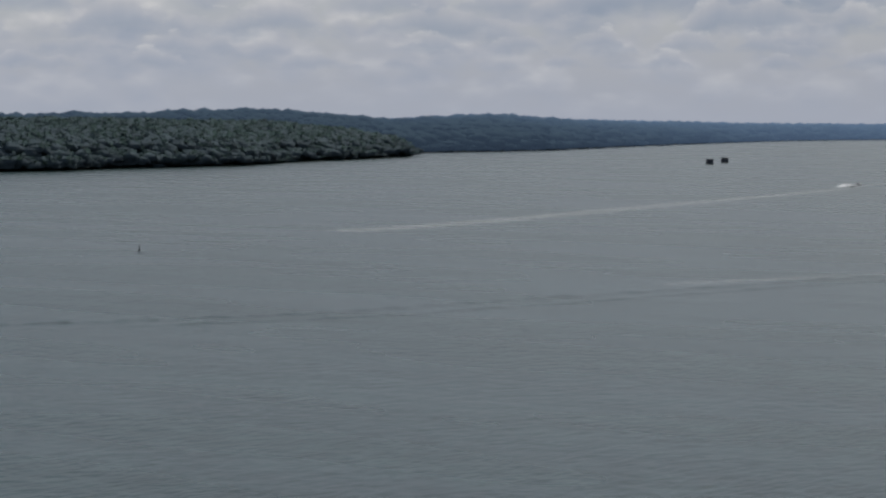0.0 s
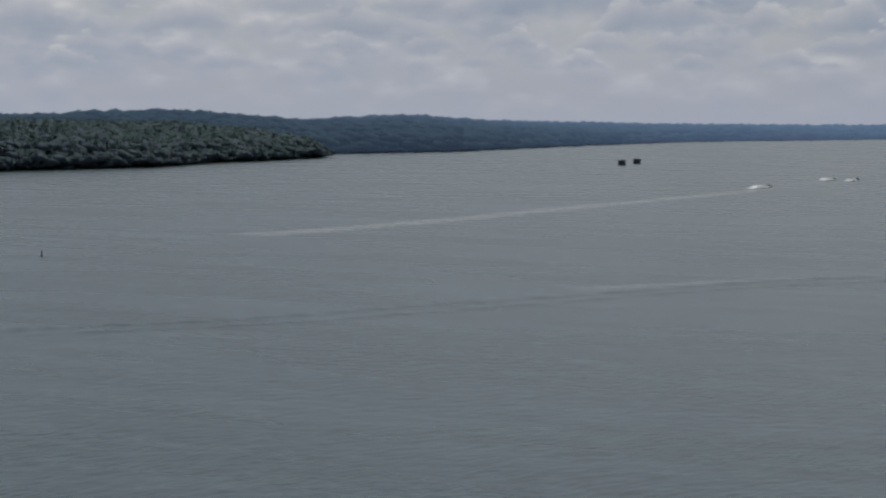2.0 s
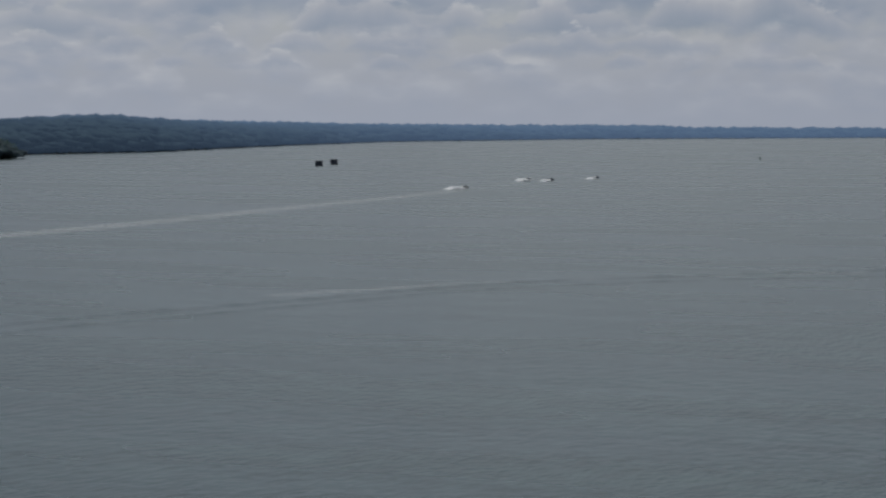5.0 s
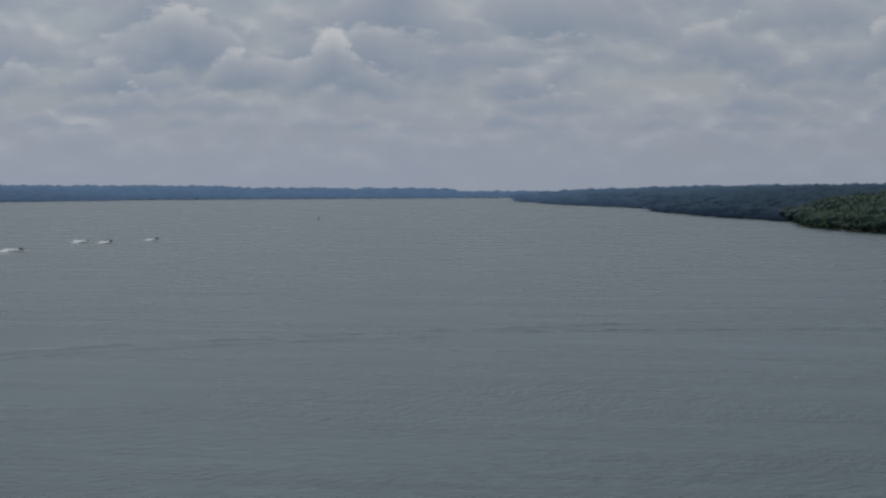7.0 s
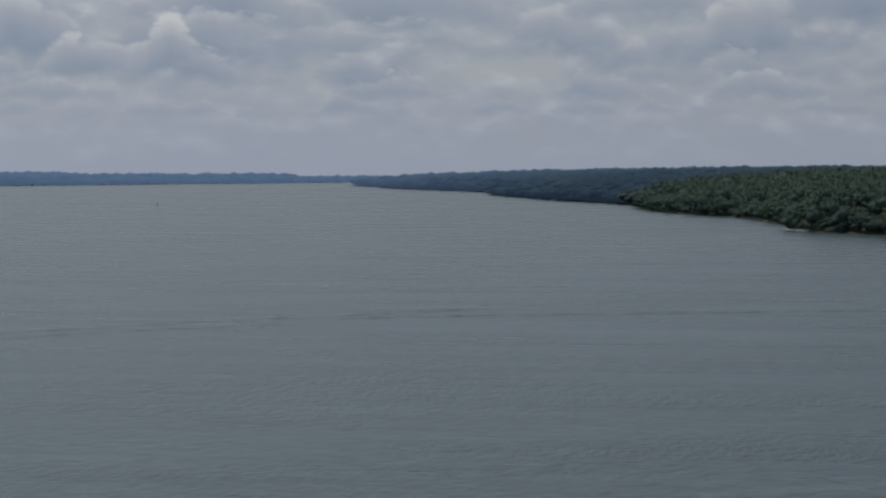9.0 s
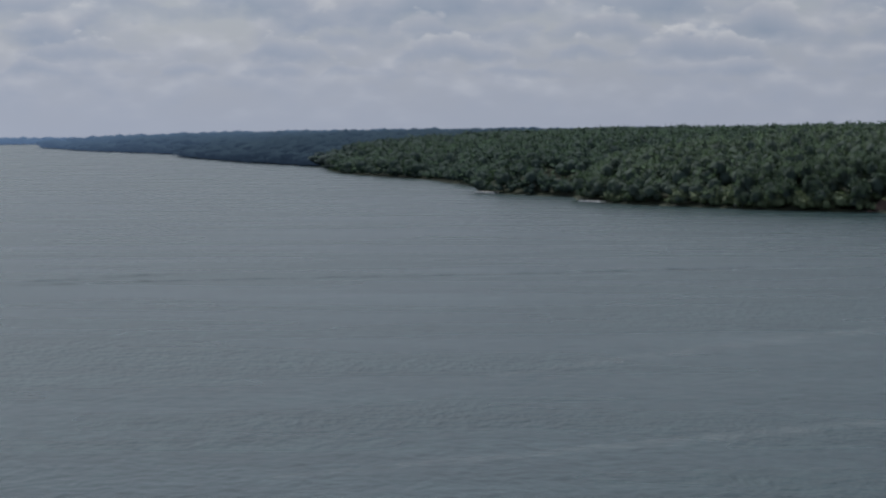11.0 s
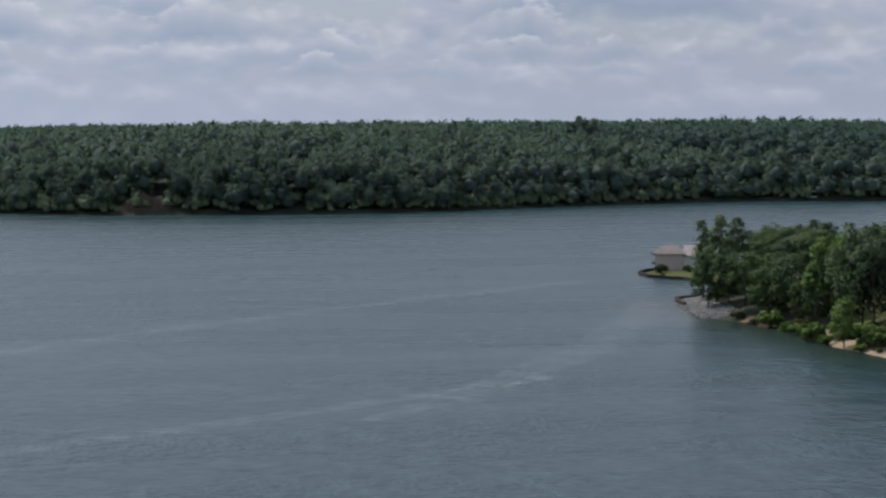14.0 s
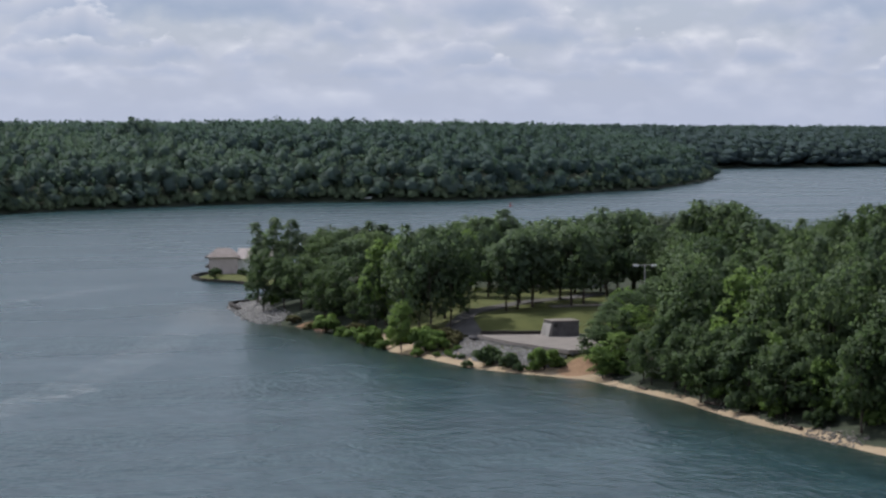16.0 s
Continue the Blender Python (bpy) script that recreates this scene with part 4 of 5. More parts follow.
def shore_thicket(name, label, line, count, seed):
    """Light shrubs along the foot of the bluff, in one mesh."""
    rng = np.random.default_rng(seed)
    temps = [crown_template(rng, 1, 20, 6, 0.055) for _ in range(5)]
    p = np.array(line, float)
    t = rng.uniform(0, len(p) - 1, count)
    x = np.interp(t, np.arange(len(p)), p[:, 0]) + rng.uniform(-1, 9, count)
    y = np.interp(t, np.arange(len(p)), p[:, 1]) + rng.uniform(-1, 9, count)
    z = height(x, y)
    vs, fs, ns, off = [], [], [], 0
    for i in range(count):
        if z[i] < 0.1 or (on_slip(x[i], y[i]) and i % 3):
            continue
        v, f, n = temps[i % 5]
        s = rng.uniform(3.2, 6.8) * (0.95 + 0.25 * wobble(x[i], y[i], 40.0, 3))
        vs.append(v * (s * 1.1, s * 1.1, s) + (x[i], y[i], z[i] - 0.4))
        fs.append(f + off)
        ns.append(n)
        off += len(v)
    me = mesh_of(name, np.concatenate(vs), np.concatenate(fs), [LEAF_THICKET], puff=np.concatenate(ns))
    return tagged(new(name, me), label, "shrubs", kind="stuff")


shore_thicket("shore_thicket", "light-green shrubs at the foot of the bluff",
              [(562, 775), (558, 735), (570, 690), (572, 661), (585, 631), (615, 603), (650, 575), (690, 562), (735, 561), (790, 551),
               (856, 534), (868, 516), (889, 492), (930, 481), (980, 482), (1056, 484),
               (1118, 480), (1230, 501), (1410, 550)], 1350, 31)


def on_left_shore(x, y):
    return inside_distance(SHORE_LEFT, x, y) > 0


spread_woods("shore_woods", "woods on the near wooded headland, haze put into the leaf colour", (-16, 3), 6, (0.0030, 4.2, 8), 13.0, 1100, 2100,
             fuzzy_lump, HAZED_SHORE, overlap=(3.4, 4.4), round_crown=0.62, only=on_left_shore, edge=SHORE_LEFT[1:13])
spread_woods("channel_woods", "wooded shore farther along the lake, haze tinted into its leaves", (24, 84), 8, (0.0041, 5.6, 12), 13.0, 1630, 2600,
             fuzzy_lump, HAZED_MID, overlap=(1.9, 2.7), round_crown=0.7, only=lambda x, y: (y < 1600) | (x > 1.7 * y))
tagged(spread_woods("backdrop", "wooded hills beyond the lake, haze painted as blue glow", (-16, 58), 7, (0.0054, 6.0, 16), 13.0, 1630, 4800,
                    lump_template, HAZED_DISTANCE, overlap=(1.9, 2.7), round_crown=0.75,
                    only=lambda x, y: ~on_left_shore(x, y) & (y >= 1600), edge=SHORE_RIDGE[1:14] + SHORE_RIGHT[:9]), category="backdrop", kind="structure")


# ---------------------------------------------------------------- shore works on the point
def ribbon(name, line, widths, mat, lift, label, category, steps=10):
    """A paved strip that follows the ground."""
    p = np.array(line, float)
    t = np.linspace(0, len(p) - 1, (len(p) - 1) * steps + 1)
    xs, ys = np.interp(t, np.arange(len(p)), p[:, 0]), np.interp(t, np.arange(len(p)), p[:, 1])
    ker = np.ones(9) / 9
    xs, ys = (np.convolve(np.pad(q, 4, mode="edge"), ker, "valid") for q in (xs, ys))
    w = np.interp(t, np.linspace(0, len(p) - 1, len(widths)), widths)
    dx, dy = np.gradient(xs), np.gradient(ys)
    n = np.hypot(dx, dy) + 1e-9
    cols = np.linspace(-0.5, 0.5, 5)
    x = xs[:, None] - dy[:, None] / n[:, None] * w[:, None] * cols
    y = ys[:, None] + dx[:, None] / n[:, None] * w[:, None] * cols
    z = height(x.ravel(), y.ravel()).reshape(x.shape) + lift
    v = np.concatenate([np.stack([x, y, z], -1).reshape(-1, 3), np.stack([x, y, z - 0.35], -1).reshape(-1, 3)])
    a, b = x.shape
    idx = np.arange(a * b).reshape(a, b)
    top = np.stack([idx[:-1, :-1], idx[:-1, 1:], idx[1:, 1:], idx[1:, :-1]], -1).reshape(-1, 4)[:, ::-1]
    walls = []
    for e in (idx[:, 0], idx[:, -1], idx[0], idx[-1]):
        walls.append(np.stack([e[:-1], e[1:], e[1:] + a * b, e[:-1] + a * b], -1))
    return tagged(new(name, mesh_of(name, v, np.concatenate([top] + walls), [mat])), label, category, kind="structure")


ribbon("road", [(297.5, 176.5), (302.2, 180.4), (308.3, 185.4), (313.1, 188.6), (318.9, 190.0), (326.8, 189.9), (334.8, 187.9), (342.7, 184.9), (354, 184)],
       (6, 4.6, 4, 4, 4), ASPHALT, 0.10, "worn grey asphalt drive through the park", "road")
ribbon("car_park", [(327.2, 181.4), (333.0, 174.6), (338.0, 168.0)], (3.0, 3.0, 3.0), PAVING, 0.09, "pale paved parking strip behind the trees", "pavement")


def make_apron():
    """The paved landing: one slab, level, with a kerb's depth to its edges."""
    outline = [(304.2, 181.0), (297.5, 172.6), (294.6, 167.8), (290.6, 161.4), (297.5, 154.5), (314.0, 168.0), (309.6, 174.6), (306.0, 180.6)]
    bm = bmesh.new()
    z = max(ground_z(x, y) for x, y in outline) + 0.03
    top = [bm.verts.new((x, y, z)) for x, y in outline]
    low = [bm.verts.new((x, y, z - 0.5)) for x, y in outline]
    bm.faces.new(top)
    bm.faces.new(low[::-1])
    for k in range(len(outline)):
        q = (k + 1) % len(outline)
        bm.faces.new((top[k], low[k], low[q], top[q]))
    bmesh.ops.recalc_face_normals(bm, faces=bm.faces)
    me = bpy.data.meshes.new("apron")
    bm.to_mesh(me)
    bm.free()
    me.materials.append(PAVING)
    return tagged(new("apron", me), "pale pinkish paved landing above the beach", "pavement", kind="structure")


make_apron()


def make_block_house():
    """The concrete pump house on the paved landing."""
    x, y = 309.6, 170.8
    ob = thing("pump_house", pose(x, y, ground_z(x, y) - 0.15, 0, 0, -62 + 16), "square concrete pump house with a flat roof, its shade painted darker", "building")
    # unlit wall in darker concrete, sunlit buttress side and roof in paler materials
    bm = bmesh.new()
    box(bm, 3.9, 3.2, 2.45, pose(0, 0, 1.225), 0.04)
    part("wall", bm, DARK_CONCRETE, ob)
    bm = bmesh.new()
    vs = [bm.verts.new(v) for v in ((-1.95, -1.6, 0), (-1.95, 1.6, 0), (-2.6, 1.6, 0), (-2.6, -1.6, 0),
                                    (-1.95, -1.6, 2.1), (-1.95, 1.6, 2.1), (-2.1, 1.6, 2.1), (-2.1, -1.6, 2.1))]
    for f in ((0, 1, 2, 3), (7, 6, 5, 4), (0, 3, 7, 4), (1, 5, 6, 2), (2, 6, 7, 3), (0, 4, 5, 1)):
        bm.faces.new([vs[i] for i in f])
    bmesh.ops.recalc_face_normals(bm, faces=bm.faces)
    part("buttress", bm, CONCRETE, ob)
    bm = bmesh.new()
    box(bm, 4.1, 3.4, 0.14, pose(0, 0, 2.52), 0.03)
    part("roof", bm, PAVING, ob, "pale flat roof slab")
    bm = bmesh.new()
    box(bm, 0.55, 0.08, 0.5, pose(-1.45, -1.62, 1.95), 0.01)
    part("vent", bm, BLACK, ob, "dark vent opening")
    bm = bmesh.new()
    box(bm, 0.9, 0.9, 0.7, pose(2.5, -1.2, 0.35), 0.05)
    part("plinth", bm, CONCRETE, ob)
    return ob


make_block_house()


def strip_wall(name, line, tall, thick, mat, label, category, base=None):
    p = np.array(line, float)
    bm = bmesh.new()
    for (ax, ay), (bx, by) in zip(p, p[1:]):
        n = max(1, int(math.hypot(bx - ax, by - ay) / 1.6))
        for k in range(n):
            f = (k + 0.5) / n
            x, y = ax + (bx - ax) * f, ay + (by - ay) * f
            z = ground_z(x, y) if base is None else base
            box(bm, math.hypot(bx - ax, by - ay) / n * 1.01, thick, tall,
                pose(x, y, z + tall / 2 - 0.3 + 0.03 * math.sin(k * 2.1), 0, 0, math.degrees(math.atan2(by - ay, bx - ax))), 0.04)
    me = bpy.data.meshes.new(name)
    bm.to_mesh(me)
    bm.free()
    me.materials.append(mat)
    return tagged(new(name, me), label, category)


strip_wall("retaining_wall", [(305.6, 181.2), (307.6, 177.6), (309.8, 174.0)], 1.1, 0.5, DARK_WALL, "low dark retaining wall beside the landing", "wall")
strip_wall("kerb", [(304.0, 181.2), (297.2, 172.8), (294.3, 167.9), (290.4, 161.6)], 0.55, 0.35, DARK_CONCRETE, "low concrete kerb along the landing's edge", "kerb")
strip_wall("seawall", [(404, 276), (411, 286), (414, 297), (421, 304), (430, 308), (438, 307)], 1.0, 0.4, DARK_WALL, "dark timber seawall round the lawn", "wall", -0.1)
strip_wall("breakwater", [(352.5, 249.6), (358, 254.6), (363, 258.0), (368.5, 258.0), (373, 254.5)], 1.2, 0.7, DARK_WALL, "dark curved breakwater at the tip", "wall", -0.2)


def rock_mesh(seed):
    rng = np.random.default_rng(seed)
    bm = bmesh.new()
    bmesh.ops.create_icosphere(bm, subdivisions=1, radius=0.5)
    for v in bm.verts:
        v.co = v.co * rng.uniform(0.75, 1.2)
        v.co.z *= 0.7
    vs = np.array([v.co[:] for v in bm.verts])
    fs = np.array([[w.index for w in f.verts] for f in bm.faces])
    bm.free()
    return vs, fs


def spread_rocks(name, line, count, band, size, label, seed, mat):
    rng = np.random.default_rng(seed)
    kinds = [rock_mesh(seed * 10 + k) for k in range(6)]
    p = np.array(line, float)
    t = rng.uniform(0, len(p) - 1, count)
    x = np.interp(t, np.arange(len(p)), p[:, 0]) + rng.uniform(-band, band, count)
    y = np.interp(t, np.arange(len(p)), p[:, 1]) + rng.uniform(-band, band, count)
    z = height(x, y)
    vs, fs, off = [], [], 0
    for i in range(count):
        if z[i] < -0.5:
            continue
        v, f = kinds[i % 6]
        a, s = rng.uniform(0, 6.28), size * rng.uniform(0.5, 1.5)
        m = np.array([[math.cos(a), -math.sin(a), 0], [math.sin(a), math.cos(a), 0], [0, 0, 1]])
        vs.append((v @ m.T) * s + (x[i], y[i], z[i] + s * 0.12))
        fs.append(f + off)
        off += len(v)
    return tagged(new(name, mesh_of(name, np.concatenate(vs), np.concatenate(fs), [mat])), label, "rocks", kind="stuff")


spread_rocks("riprap", [(334, 231.5), (341, 239), (349, 245.5), (356, 250.5), (361, 254)], 1900, 3.0, 0.45, "grey riprap stones on the tip's bank", 3, STONE)
spread_rocks("landing_riprap", [(300, 182), (295, 175), (292, 169.5), (289.6, 165)], 1700, 2.2, 0.30, "grey riprap stones below the landing", 4, STONE)
spread_rocks("bank_stones", [(241, 108.5), (244, 111.5), (247, 115)], 170, 1.6, 0.3, "grey stones spilled on the bank", 6, RUBBLE)
spread_rocks("beach_rocks", [(250, 118.5), (256, 125), (262, 130.5), (268, 136.5), (279, 149), (286, 164)], 150, 1.8, 0.2, "scattered brown stones on the sandy beach", 5, RUBBLE)


def make_boulder(x, y, size, seed):
    v, f = rock_mesh(seed)
    ob = new("boulder", mesh_of("boulder", v * size, f, [DARK_CONCRETE]))
    ob.matrix_world = pose(x, y, ground_z(x, y) + size * 0.3, 0, 0, seed * 40)
    return tagged(ob, "dark rounded boulder at the landing's corner", "rock", "boulders at the landing")


make_boulder(303.6, 181.6, 0.9, 71)
make_boulder(302.6, 180.6, 1.1, 72)
make_boulder(291.0, 161.0, 0.8, 73)


def soil_bank(x, y, turn, wide, deep, tall, label, seed, lift=0.0, mat=SLIP_SOIL):
    """A bare, slumped face of red soil."""
    rng = np.random.default_rng(seed)
    nx, nz = 26, 10
    u, w = np.meshgrid(np.linspace(-0.5, 0.5, nx), np.linspace(0, 1, nz), indexing="ij")
    rise = (0.35 + 0.65 * np.cos(u * np.pi) ** 0.5) * (1 + 0.12 * np.sin(u * 13 + seed))
    px, pz = u * wide * (1 - 0.35 * w) + rng.uniform(-0.04, 0.04, u.shape), w * tall * rise - 0.25
    py = w * deep + 0.2 * np.sin(u * 31 + w * 4) * (1 - w) + rng.uniform(-0.08, 0.08, u.shape)
    front = np.stack([px, py, pz], -1).reshape(-1, 3)
    back = front + (0, deep, -0.3)
    idx = np.arange(nx * nz).reshape(nx, nz)
    f = np.stack([idx[:-1, :-1], idx[1:, :-1], idx[1:, 1:], idx[:-1, 1:]], -1).reshape(-1, 4)
    e = idx[:, -1]
    capf = np.stack([e[:-1], e[1:], e[1:] + nx * nz, e[:-1] + nx * nz], -1)
    me = mesh_of("soil_bank", np.concatenate([front, back]), np.concatenate([f, capf]), [mat])
    ob = new("soil_bank", me)
    ob.matrix_world = pose(x, y, ground_z(x, y) + lift, 0, 0, turn)
    return tagged(ob, label, "bank")


def roof_shape(bm, x0, x1, y0, y1, eave, ridge, hip):
    ym = (y0 + y1) / 2
    vs = [bm.verts.new(v) for v in ((x0, y0, eave), (x1, y0, eave), (x1, y1, eave), (x0, y1, eave), (x0 + hip, ym, ridge), (x1 - hip, ym, ridge))]
    for f in ((0, 1, 5, 4), (1, 2, 5), (2, 3, 4, 5), (3, 0, 4), (3, 2, 1, 0)):
        bm.faces.new([vs[i] for i in f])
    bmesh.ops.recalc_face_normals(bm, faces=bm.faces)


def make_house():
    x, y = 427.5, 298.5
    ob = thing("house", pose(x, y, ground_z(x, y) - 0.05, 0, 0, -60), "pale stone house with a low hipped roof and a white wing", "house")
    bm = bmesh.new()
    box(bm, 6.0, 6.0, 3.6, pose(-1.6, 0, 1.8), 0.05)
    part("wall", bm, HOUSE_STONE, ob)
    bm = bmesh.new()
    roof_shape(bm, -5.2, 1.9, -3.5, 3.5, 3.5, 5.3, 2.2)
    part("roof", bm, ROOF, ob)
    for z in (1.5, 3.42):
        bm = bmesh.new()
        box(bm, 0.9, 6.6, 0.3, pose(-4.95, 0, z), 0.03)
        part("eave", bm, DARK_WALL, ob, "dark timber eave")
    bm = bmesh.new()
    box(bm, 0.12, 1.1, 2.1, pose(-4.62, -1.2, 1.05), 0.01)
    part("door", bm, DARK_WALL, ob, "dark timber door")
    for y in (0.6, 2.0):
        bm = bmesh.new()
        box(bm, 0.1, 1.0, 1.0, pose(-4.61, y, 2.4), 0.01)
        part("window", bm, GLASS, ob, "dark window pane")
    bm = bmesh.new()
    box(bm, 8.0, 4.4, 3.2, pose(5.3, 0.8, 1.6), 0.03)
    part("wing", bm, WHITE, ob, "white painted wing")
    bm = bmesh.new()
    roof_shape(bm, 1.0, 9.8, -2.0, 3.6, 3.1, 5.2, 0.4)
    part("wing_roof", bm, HOUSE_STONE, ob, "pale shingle roof of the wing")
    return ob


make_house()


def make_lamp():
    x, y = 332.5, 167.8
    ob = thing("lamp_post", pose(x, y, ground_z(x, y)), "pale metal lamp post with two white heads", "lamp post")
    bm = bmesh.new()
    tube(bm, 0.11, 0.07, 6.2, pose(0, 0, 3.1), 8)
    part("pole", bm, GREY_WOOD, ob)
    bm = bmesh.new()
    box(bm, 2.6, 0.09, 0.09, pose(0, 0, 6.1, 0, 0, -62))
    part("arm", bm, GREY_WOOD, ob)
    for s in (-1, 1):
        bm = bmesh.new()
        box(bm, 0.75, 0.4, 0.28, pose(s * 1.3 * math.cos(radians(62)), -s * 1.3 * math.sin(radians(62)), 6.05, 0, 0, -62), 0.06)
        part("lamp_head", bm, WHITE, ob)
    return ob


make_lamp()


def make_log(x, y, turn, long):
    ob = thing("driftwood_log", pose(x, y, max(0.1, ground_z(x, y)) + 0.12, 0, 0, turn), "bleached driftwood log lying on the beach", "log", "driftwood")
    bm = bmesh.new()
    tube(bm, 0.22, 0.12, long, pose(0, 0, 0, 0, 90, 0), 8)
    tube(bm, 0.07, 0.02, 1.2, pose(long * 0.2, 0.3, 0.25, 50, 20, 0), 6)
    for v in bm.verts:
        v.co.z += 0.08 * math.sin(v.co.x * 1.7)
    part("trunk", bm, BARK, ob)
    return ob


make_log(249.5, 118.0, 40, 4.0)
make_log(263.5, 132.0, 65, 2.6)
make_log(275.0, 145.0, 50, 2.2)


# ---------------------------------------------------------------- on the far bank
def make_dock(x, y, turn, long, label):
    ob = thing("dock", pose(x, y, 0, 0, 0, turn), label, "dock", "docks on the far bank")
    bm = bmesh.new()
    n = 14
    for k in range(n):
        box(bm, long / n * 0.96, 1.8, 0.12, pose((k + 0.5) / n * long - long / 2, 0, 0.85))
    box(bm, long, 0.14, 0.6, pose(0, -0.86, 0.56))
    box(bm, long, 0.14, 0.6, pose(0, 0.86, 0.56))
    part("deck", bm, WHITE, ob, "pale weathered deck boards")
    for k in range(5):
        for s in (-1, 1):
            bm = bmesh.new()
            tube(bm, 0.11, 0.11, 3.2, pose((k / 4 - 0.5) * (long - 0.4), s * 0.98, -0.4), 8)
            part("post", bm, GREY_WOOD, ob)
    return ob


make_dock(603.0, 913.5, 90, 17.0, "long pale boat dock below the woods")
make_dock(566.0, 781.0, 86, 18.0, "pale boat dock at the foot of the bluff")
soil_bank(325.6, 219.2, -112, 4.2, 1.3, 1.9, "small bare orange soil face at the foot of the trees", 4, -0.2, SOIL)
soil_bank(591.5, 627.5, -43, 25, 8, 7.0, "bare red soil slip in the wooded bluff", 9, -0.5)


def make_skiff(x, y, turn, label):
    ob = thing("skiff", pose(x, y, max(0.0, ground_z(x, y)) + 0.1, 0, 0, turn), label, "boat", "skiffs on the bank")
    bm = bmesh.new()
    hull(bm, 4.2, 0.8, 0.65)
    part("hull", bm, WHITE, ob)
    return ob


def hull(bm, long, half, deep):
    rings = []
    for k in range(9):
        f = k / 8
        w = half * (1 - max(0, (f - 0.45) / 0.55) ** 2.2) + 0.03
        x = -long / 2 + long * f
        rise = 0.35 * deep * max(0, f - 0.5) ** 1.5 * 2
        rings.append([bm.verts.new(v) for v in ((x, -w, deep + rise), (x, -w * 0.85, deep * 0.3 + rise), (x, 0, rise * 0.8),
                                                (x, w * 0.85, deep * 0.3 + rise), (x, w, deep + rise))])
    for a, b in zip(rings, rings[1:]):
        for i in range(4):
            bm.faces.new((a[i], b[i], b[i + 1], a[i + 1]))
        bm.faces.new((a[4], b[4], b[0], a[0]))
    bm.faces.new(rings[0])
    bmesh.ops.recalc_face_normals(bm, faces=bm.faces)


make_skiff(571.8, 694.0, -30, "small white skiff drawn up on the far bank")
make_skiff(650.5, 579.0, -40, "small white skiff drawn up on the far bank")
make_skiff(873.0, 512.0, -60, "small white skiff drawn up on the far bank")


# ---------------------------------------------------------------- out on the lake
def make_motorboat(x, y, turn, long, dark, label):
    ob = thing("motorboat", pose(x, y, 0.05, 0, -5, turn), label, "boat", "motorboats on the lake")
    bm = bmesh.new()
    hull(bm, long, long * 0.17, 0.95)
    part("hull", bm, HAZED_STEEL if dark else WHITE, ob)
    bm = bmesh.new()
    vs = box(bm, long * 0.2, long * 0.24, 0.55, pose(long * 0.08, 0, 1.25), 0.08)
    part("windscreen", bm, GLASS, ob, "tinted windscreen")
    bm = bmesh.new()
    box(bm, long * 0.16, long * 0.22, 0.5, pose(-long * 0.12, 0, 1.1), 0.08)
    part("seat", bm, WHITE, ob)
    bm = bmesh.new()
    box(bm, 0.5, 0.45, 0.9, pose(-long * 0.52, 0, 0.9), 0.1)
    part("outboard_motor", bm, BLACK, ob)
    return ob


def make_spray(x, y, turn, long, tall, seed):
    """The heap of white water round a planing boat."""
    rng = np.random.default_rng(seed)
    n, m = 22, 9
    u, w = np.meshgrid(np.linspace(0, 1, n), np.linspace(-1, 1, m), indexing="ij")
    px = (u - 0.85) * long
    py = w * (0.9 + 1.6 * (1 - u)) * 1.1
    pz = tall * np.sin(np.pi * u ** 0.7) * (0.35 + 0.65 * np.abs(w) ** 0.8) * (1 - 0.7 * np.abs(w) ** 6) * rng.uniform(0.55, 1.15, u.shape) - 0.05
    idx = np.arange(n * m).reshape(n, m)
    f = np.stack([idx[:-1, :-1], idx[1:, :-1], idx[1:, 1:], idx[:-1, 1:]], -1).reshape(-1, 4)
    ob = new("spray", mesh_of("spray", np.stack([px, py, pz], -1).reshape(-1, 3), f, [SPRAY], smooth=True))
    ob.matrix_world = pose(x, y, 0, 0, 0, turn)
    return tagged(ob, "white water thrown up by a motorboat", "spray", kind="stuff")


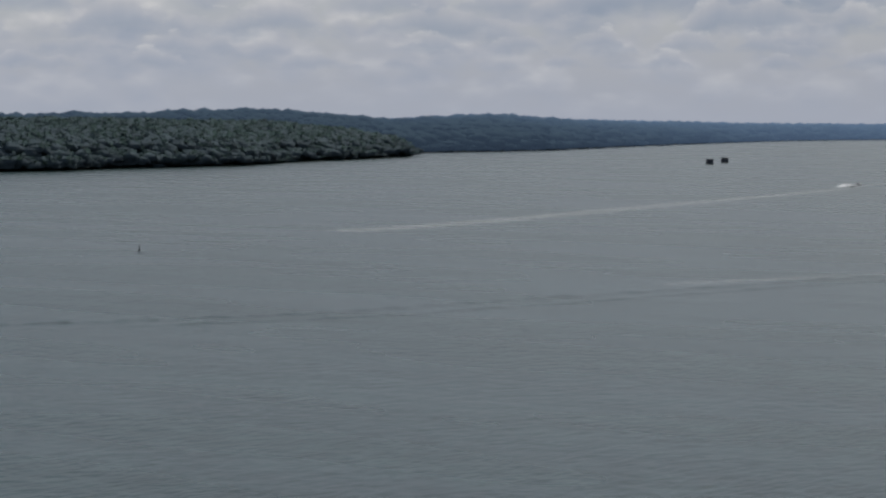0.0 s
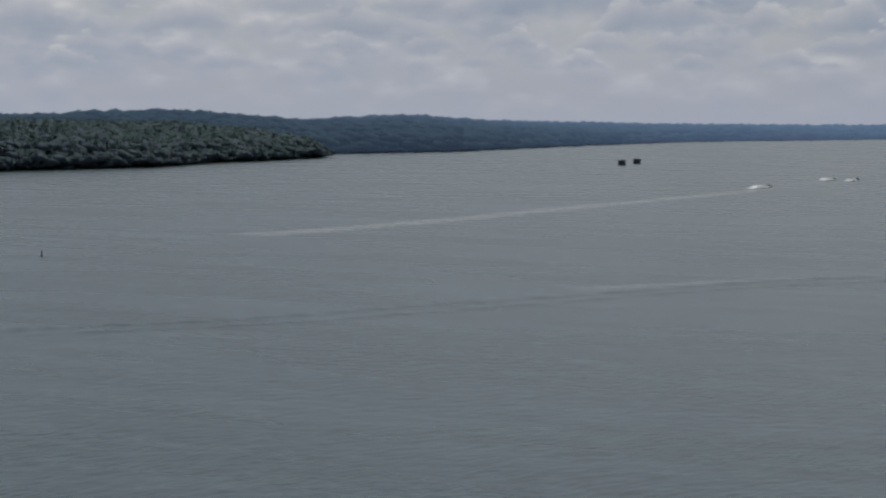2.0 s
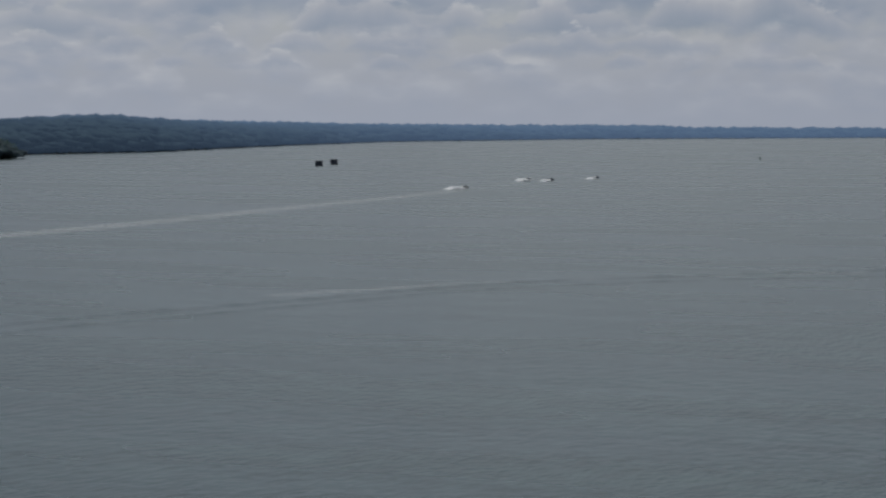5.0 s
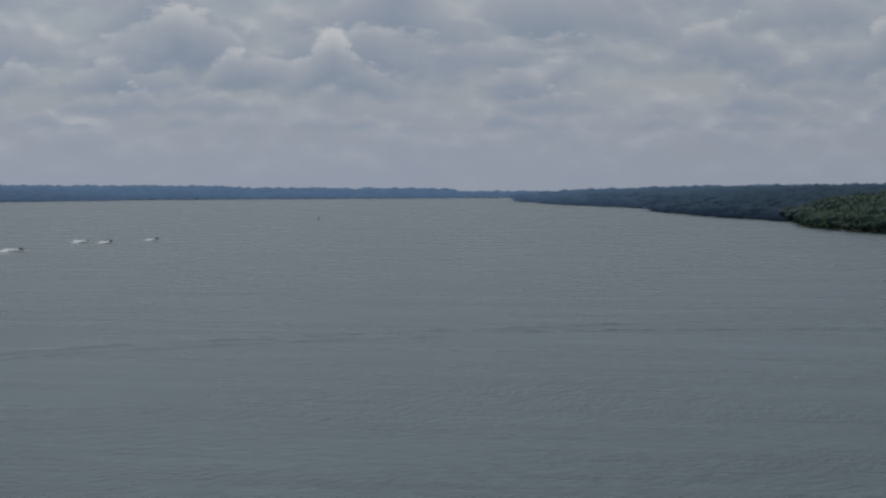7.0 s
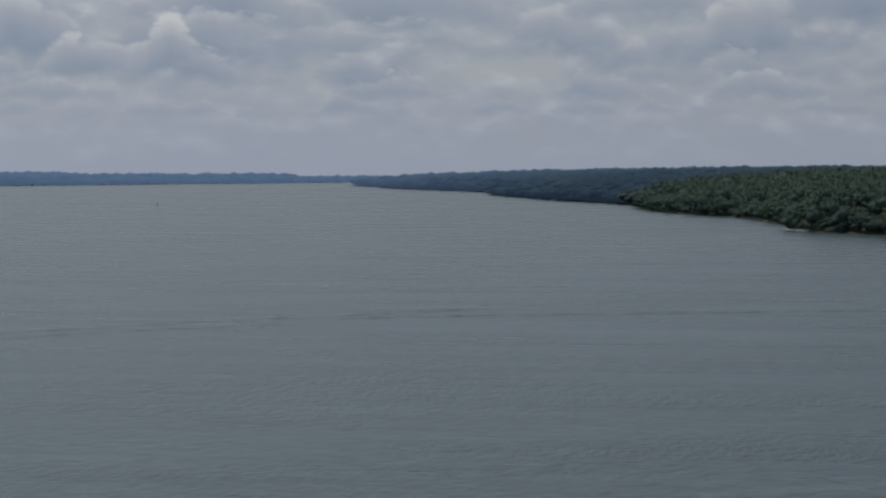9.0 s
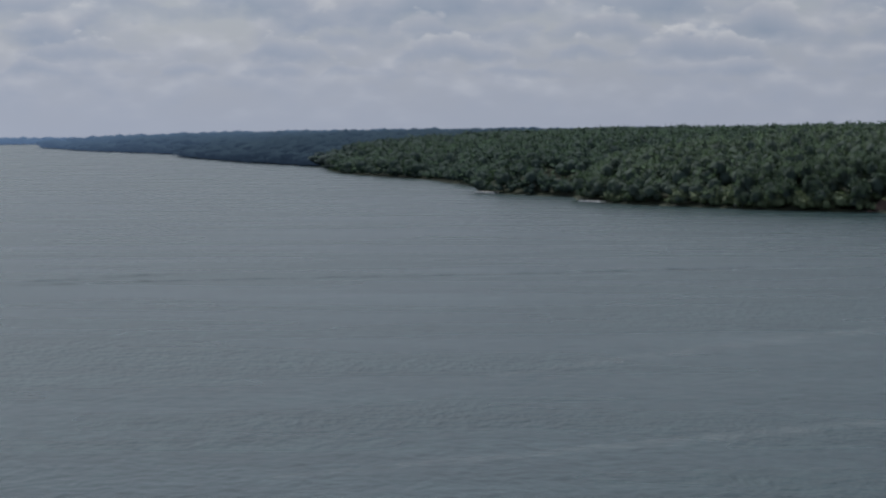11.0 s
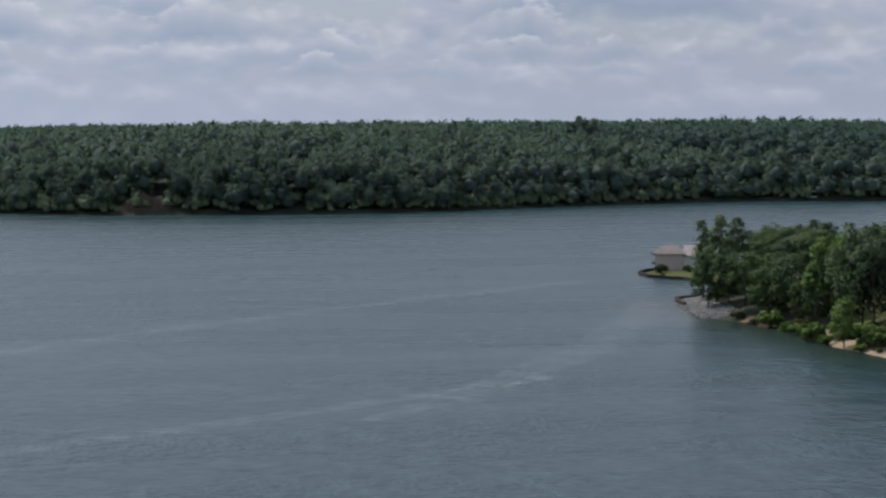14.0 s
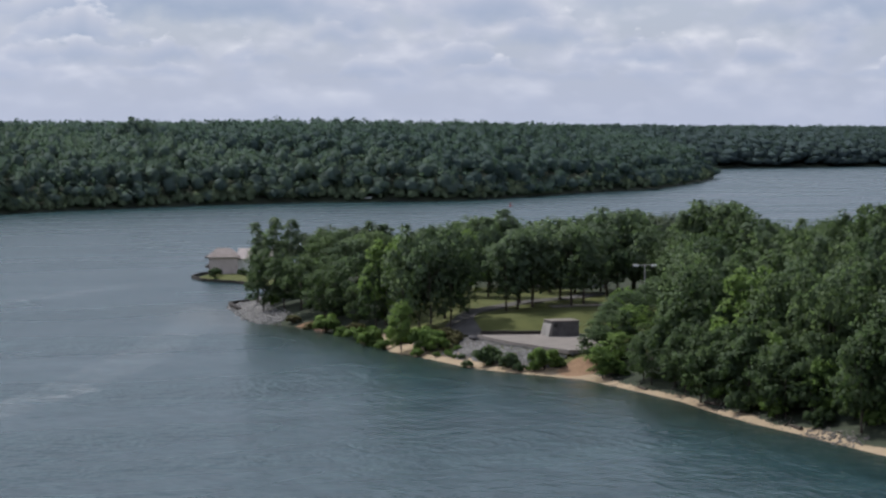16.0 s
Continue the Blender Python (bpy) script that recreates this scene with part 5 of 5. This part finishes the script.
def wake(name, line, widths, mat, label, crest, seed, strands=1):
    """A long low ridge of disturbed water."""
    rng = np.random.default_rng(seed)
    p = np.array(line, float)
    n = (len(p) - 1) * 40 + 1
    t = np.linspace(0, len(p) - 1, n)
    xs, ys = np.interp(t, np.arange(len(p)), p[:, 0]), np.interp(t, np.arange(len(p)), p[:, 1])
    ker = np.ones(31) / 31
    xs, ys = (np.convolve(np.pad(q, 15, mode="reflect", reflect_type="odd"), ker, "valid") for q in (xs, ys))
    dx, dy = np.gradient(xs), np.gradient(ys)
    ln = np.hypot(dx, dy)
    w = np.interp(t, np.linspace(0, len(p) - 1, len(widths)), widths)
    cols = np.linspace(-0.5, 0.5, 9)
    jit = np.convolve(rng.normal(0, 1, n + 8), np.ones(9) / 9, "valid")[:, None] * 0.5
    x = xs[:, None] - (dy / ln)[:, None] * (cols * w[:, None] + jit)
    y = ys[:, None] + (dx / ln)[:, None] * (cols * w[:, None] + jit)
    z = 0.008 + crest * np.cos(cols * np.pi)[None, :] ** 2 * (0.6 + 0.4 * np.sin(t * 23)[:, None] * np.sin(t * 9.7)[:, None])
    ends = np.minimum(1, np.minimum(t, t[-1] - t) * 2.5)[:, None]
    z = 0.006 + (z - 0.006) * ends
    idx = np.arange(x.size).reshape(x.shape)
    f = np.stack([idx[:-1, :-1], idx[1:, :-1], idx[1:, 1:], idx[:-1, 1:]], -1).reshape(-1, 4)
    me = mesh_of(name, np.stack([x, y, z], -1).reshape(-1, 3), f, [mat], smooth=True)
    return tagged(new(name, me), label, "wake", kind="stuff")


BOATS = ((187.5, 1024, 27, 5.6, False), (246, 1160, 30, 4.8, False), (255.5, 1148, 30, 4.4, True), (289, 1187, 30, 4.4, True))
for i, (x, y, turn, long, dark) in enumerate(BOATS):
    make_motorboat(x, y, turn, long, dark, "dark motorboat speeding across the lake" if dark else "white motorboat speeding across the lake")
    make_spray(x, y - 1.0, turn, (12.0, 9.5, 7.5, 7.5)[i], (1.9, 1.7, 1.4, 1.4)[i], 40 + i)

wake("boat_wake", [(-28, 609), (2.6, 653), (38.9, 720), (84.6, 813), (141.7, 920), (166.8, 972), (185, 1017)], (15, 13, 11, 9, 6),
     FOAM, "long white foam trail behind a motorboat", 0.05, 1)
wake("boat_wake", [(190, 1030), (215, 1085), (243, 1154)], (1.2, 1.6, 1.6), FOAM, "thin foam trail between the motorboats", 0.03, 2)
wake("boat_wake", [(215, 1075), (262, 1142), (286, 1182)], (1.2, 1.4, 1.4), FOAM, "thin foam trail between the motorboats", 0.03, 3)
wake("pale_line", [(40, 412), (75, 434), (110, 448), (150, 455), (191, 463), (228, 470)], (4, 7, 7, 4), FAINT_LINE,
     "faint pale line along an old wake", 0.02, 8)
# slicks' pale reflection laid over the water as thin white ribbons
for line, wide in (([(105, 208), (130, 207), (160, 206), (207, 204), (250, 203)], (1.5, 4, 4, 3)),
                   ([(160, 262), (185, 270), (233, 283), (283, 291), (340, 298), (400, 302)], (2, 5, 6, 5)),
                   ([(200, 194), (222, 199), (250, 208), (280, 220), (332, 245), (360, 262)], (2, 6, 8, 8, 5))):
    wake("pale_line", line, wide, SLICK_STREAK, "pale slick streak on the water, its reflection painted white", 0.01, len(line) + int(line[0][0]))
wake("old_wake", [(-110, 318), (-65, 331), (-45, 338), (-18, 352), (11, 378), (42, 401), (87, 440), (143, 455), (191, 463), (233, 470)],
     (5, 6, 7, 7, 6, 5), WATER, "low swell of an old boat wake crossing the lake", 0.3, 4)
wake("old_wake", [(-60, 322), (-10, 345), (30, 380), (62, 408), (90, 428), (130, 440), (180, 446)],
     (4, 5, 5, 4), WATER, "low swell of an old boat wake crossing the lake", 0.22, 5)
wake("old_wake", [(170, 455), (212, 449), (251, 437), (294, 424), (328, 418), (360, 411)], (4, 5, 5, 4), WATER,
     "low swell of an old boat wake crossing the lake", 0.28, 6)


def make_cell(x, y, label):
    """A round sheet-pile mooring cell."""
    ob = thing("mooring_cell", pose(x, y, -1.0), label, "mooring cell", "mooring cells")
    bm = bmesh.new()
    r = bmesh.ops.create_cone(bm, cap_ends=True, segments=40, radius1=2.6, radius2=2.6, depth=4.4)
    for i, v in enumerate(bm.verts):
        k = 1.0 if int(round(math.atan2(v.co.y, v.co.x) / (2 * math.pi / 40))) % 2 else 0.95
        v.co.x, v.co.y = v.co.x * k, v.co.y * k
    bmesh.ops.translate(bm, vec=(0, 0, 2.2), verts=bm.verts)
    part("sheet_pile_wall", bm, HAZED_STEEL, ob)
    bm = bmesh.new()
    tube(bm, 2.6, 2.2, 0.35, pose(0, 0, 4.5), 40)
    part("cap", bm, HAZED_STEEL, ob, "dark rim cap")
    return ob


make_cell(182.7, 1549, "dark cylindrical steel mooring cell in the lake")
make_cell(200.1, 1606, "dark cylindrical steel mooring cell in the lake")


def make_buoy(x, y, size, mat, label):
    ob = thing("buoy", pose(x, y, -0.4, 4, 3, 0), label, "buoy", "channel buoys")
    bm = bmesh.new()
    tube(bm, 0.5 * size, 0.5 * size, 1.0 * size, pose(0, 0, 0.5 * size), 14)
    part("float", bm, mat, ob)
    bm = bmesh.new()
    tube(bm, 0.34 * size, 0.16 * size, 1.7 * size, pose(0, 0, 1.85 * size), 10)
    part("tower", bm, mat, ob)
    bm = bmesh.new()
    tube(bm, 0.2 * size, 0.12 * size, 0.35 * size, pose(0, 0, 2.85 * size), 10)
    part("lantern", bm, BLACK, ob)
    return ob


make_buoy(-69.6, 516.6, 0.6, BLACK, "small dark channel buoy on the open lake")
make_buoy(560.6, 1751, 1.15, GREEN, "green channel buoy far out on the lake")
make_buoy(849.2, 433.0, 0.75, RED, "red channel buoy near the wooded point")
make_buoy(-18.2, 346, 0.16, BLACK, "tiny dark float on the open lake")
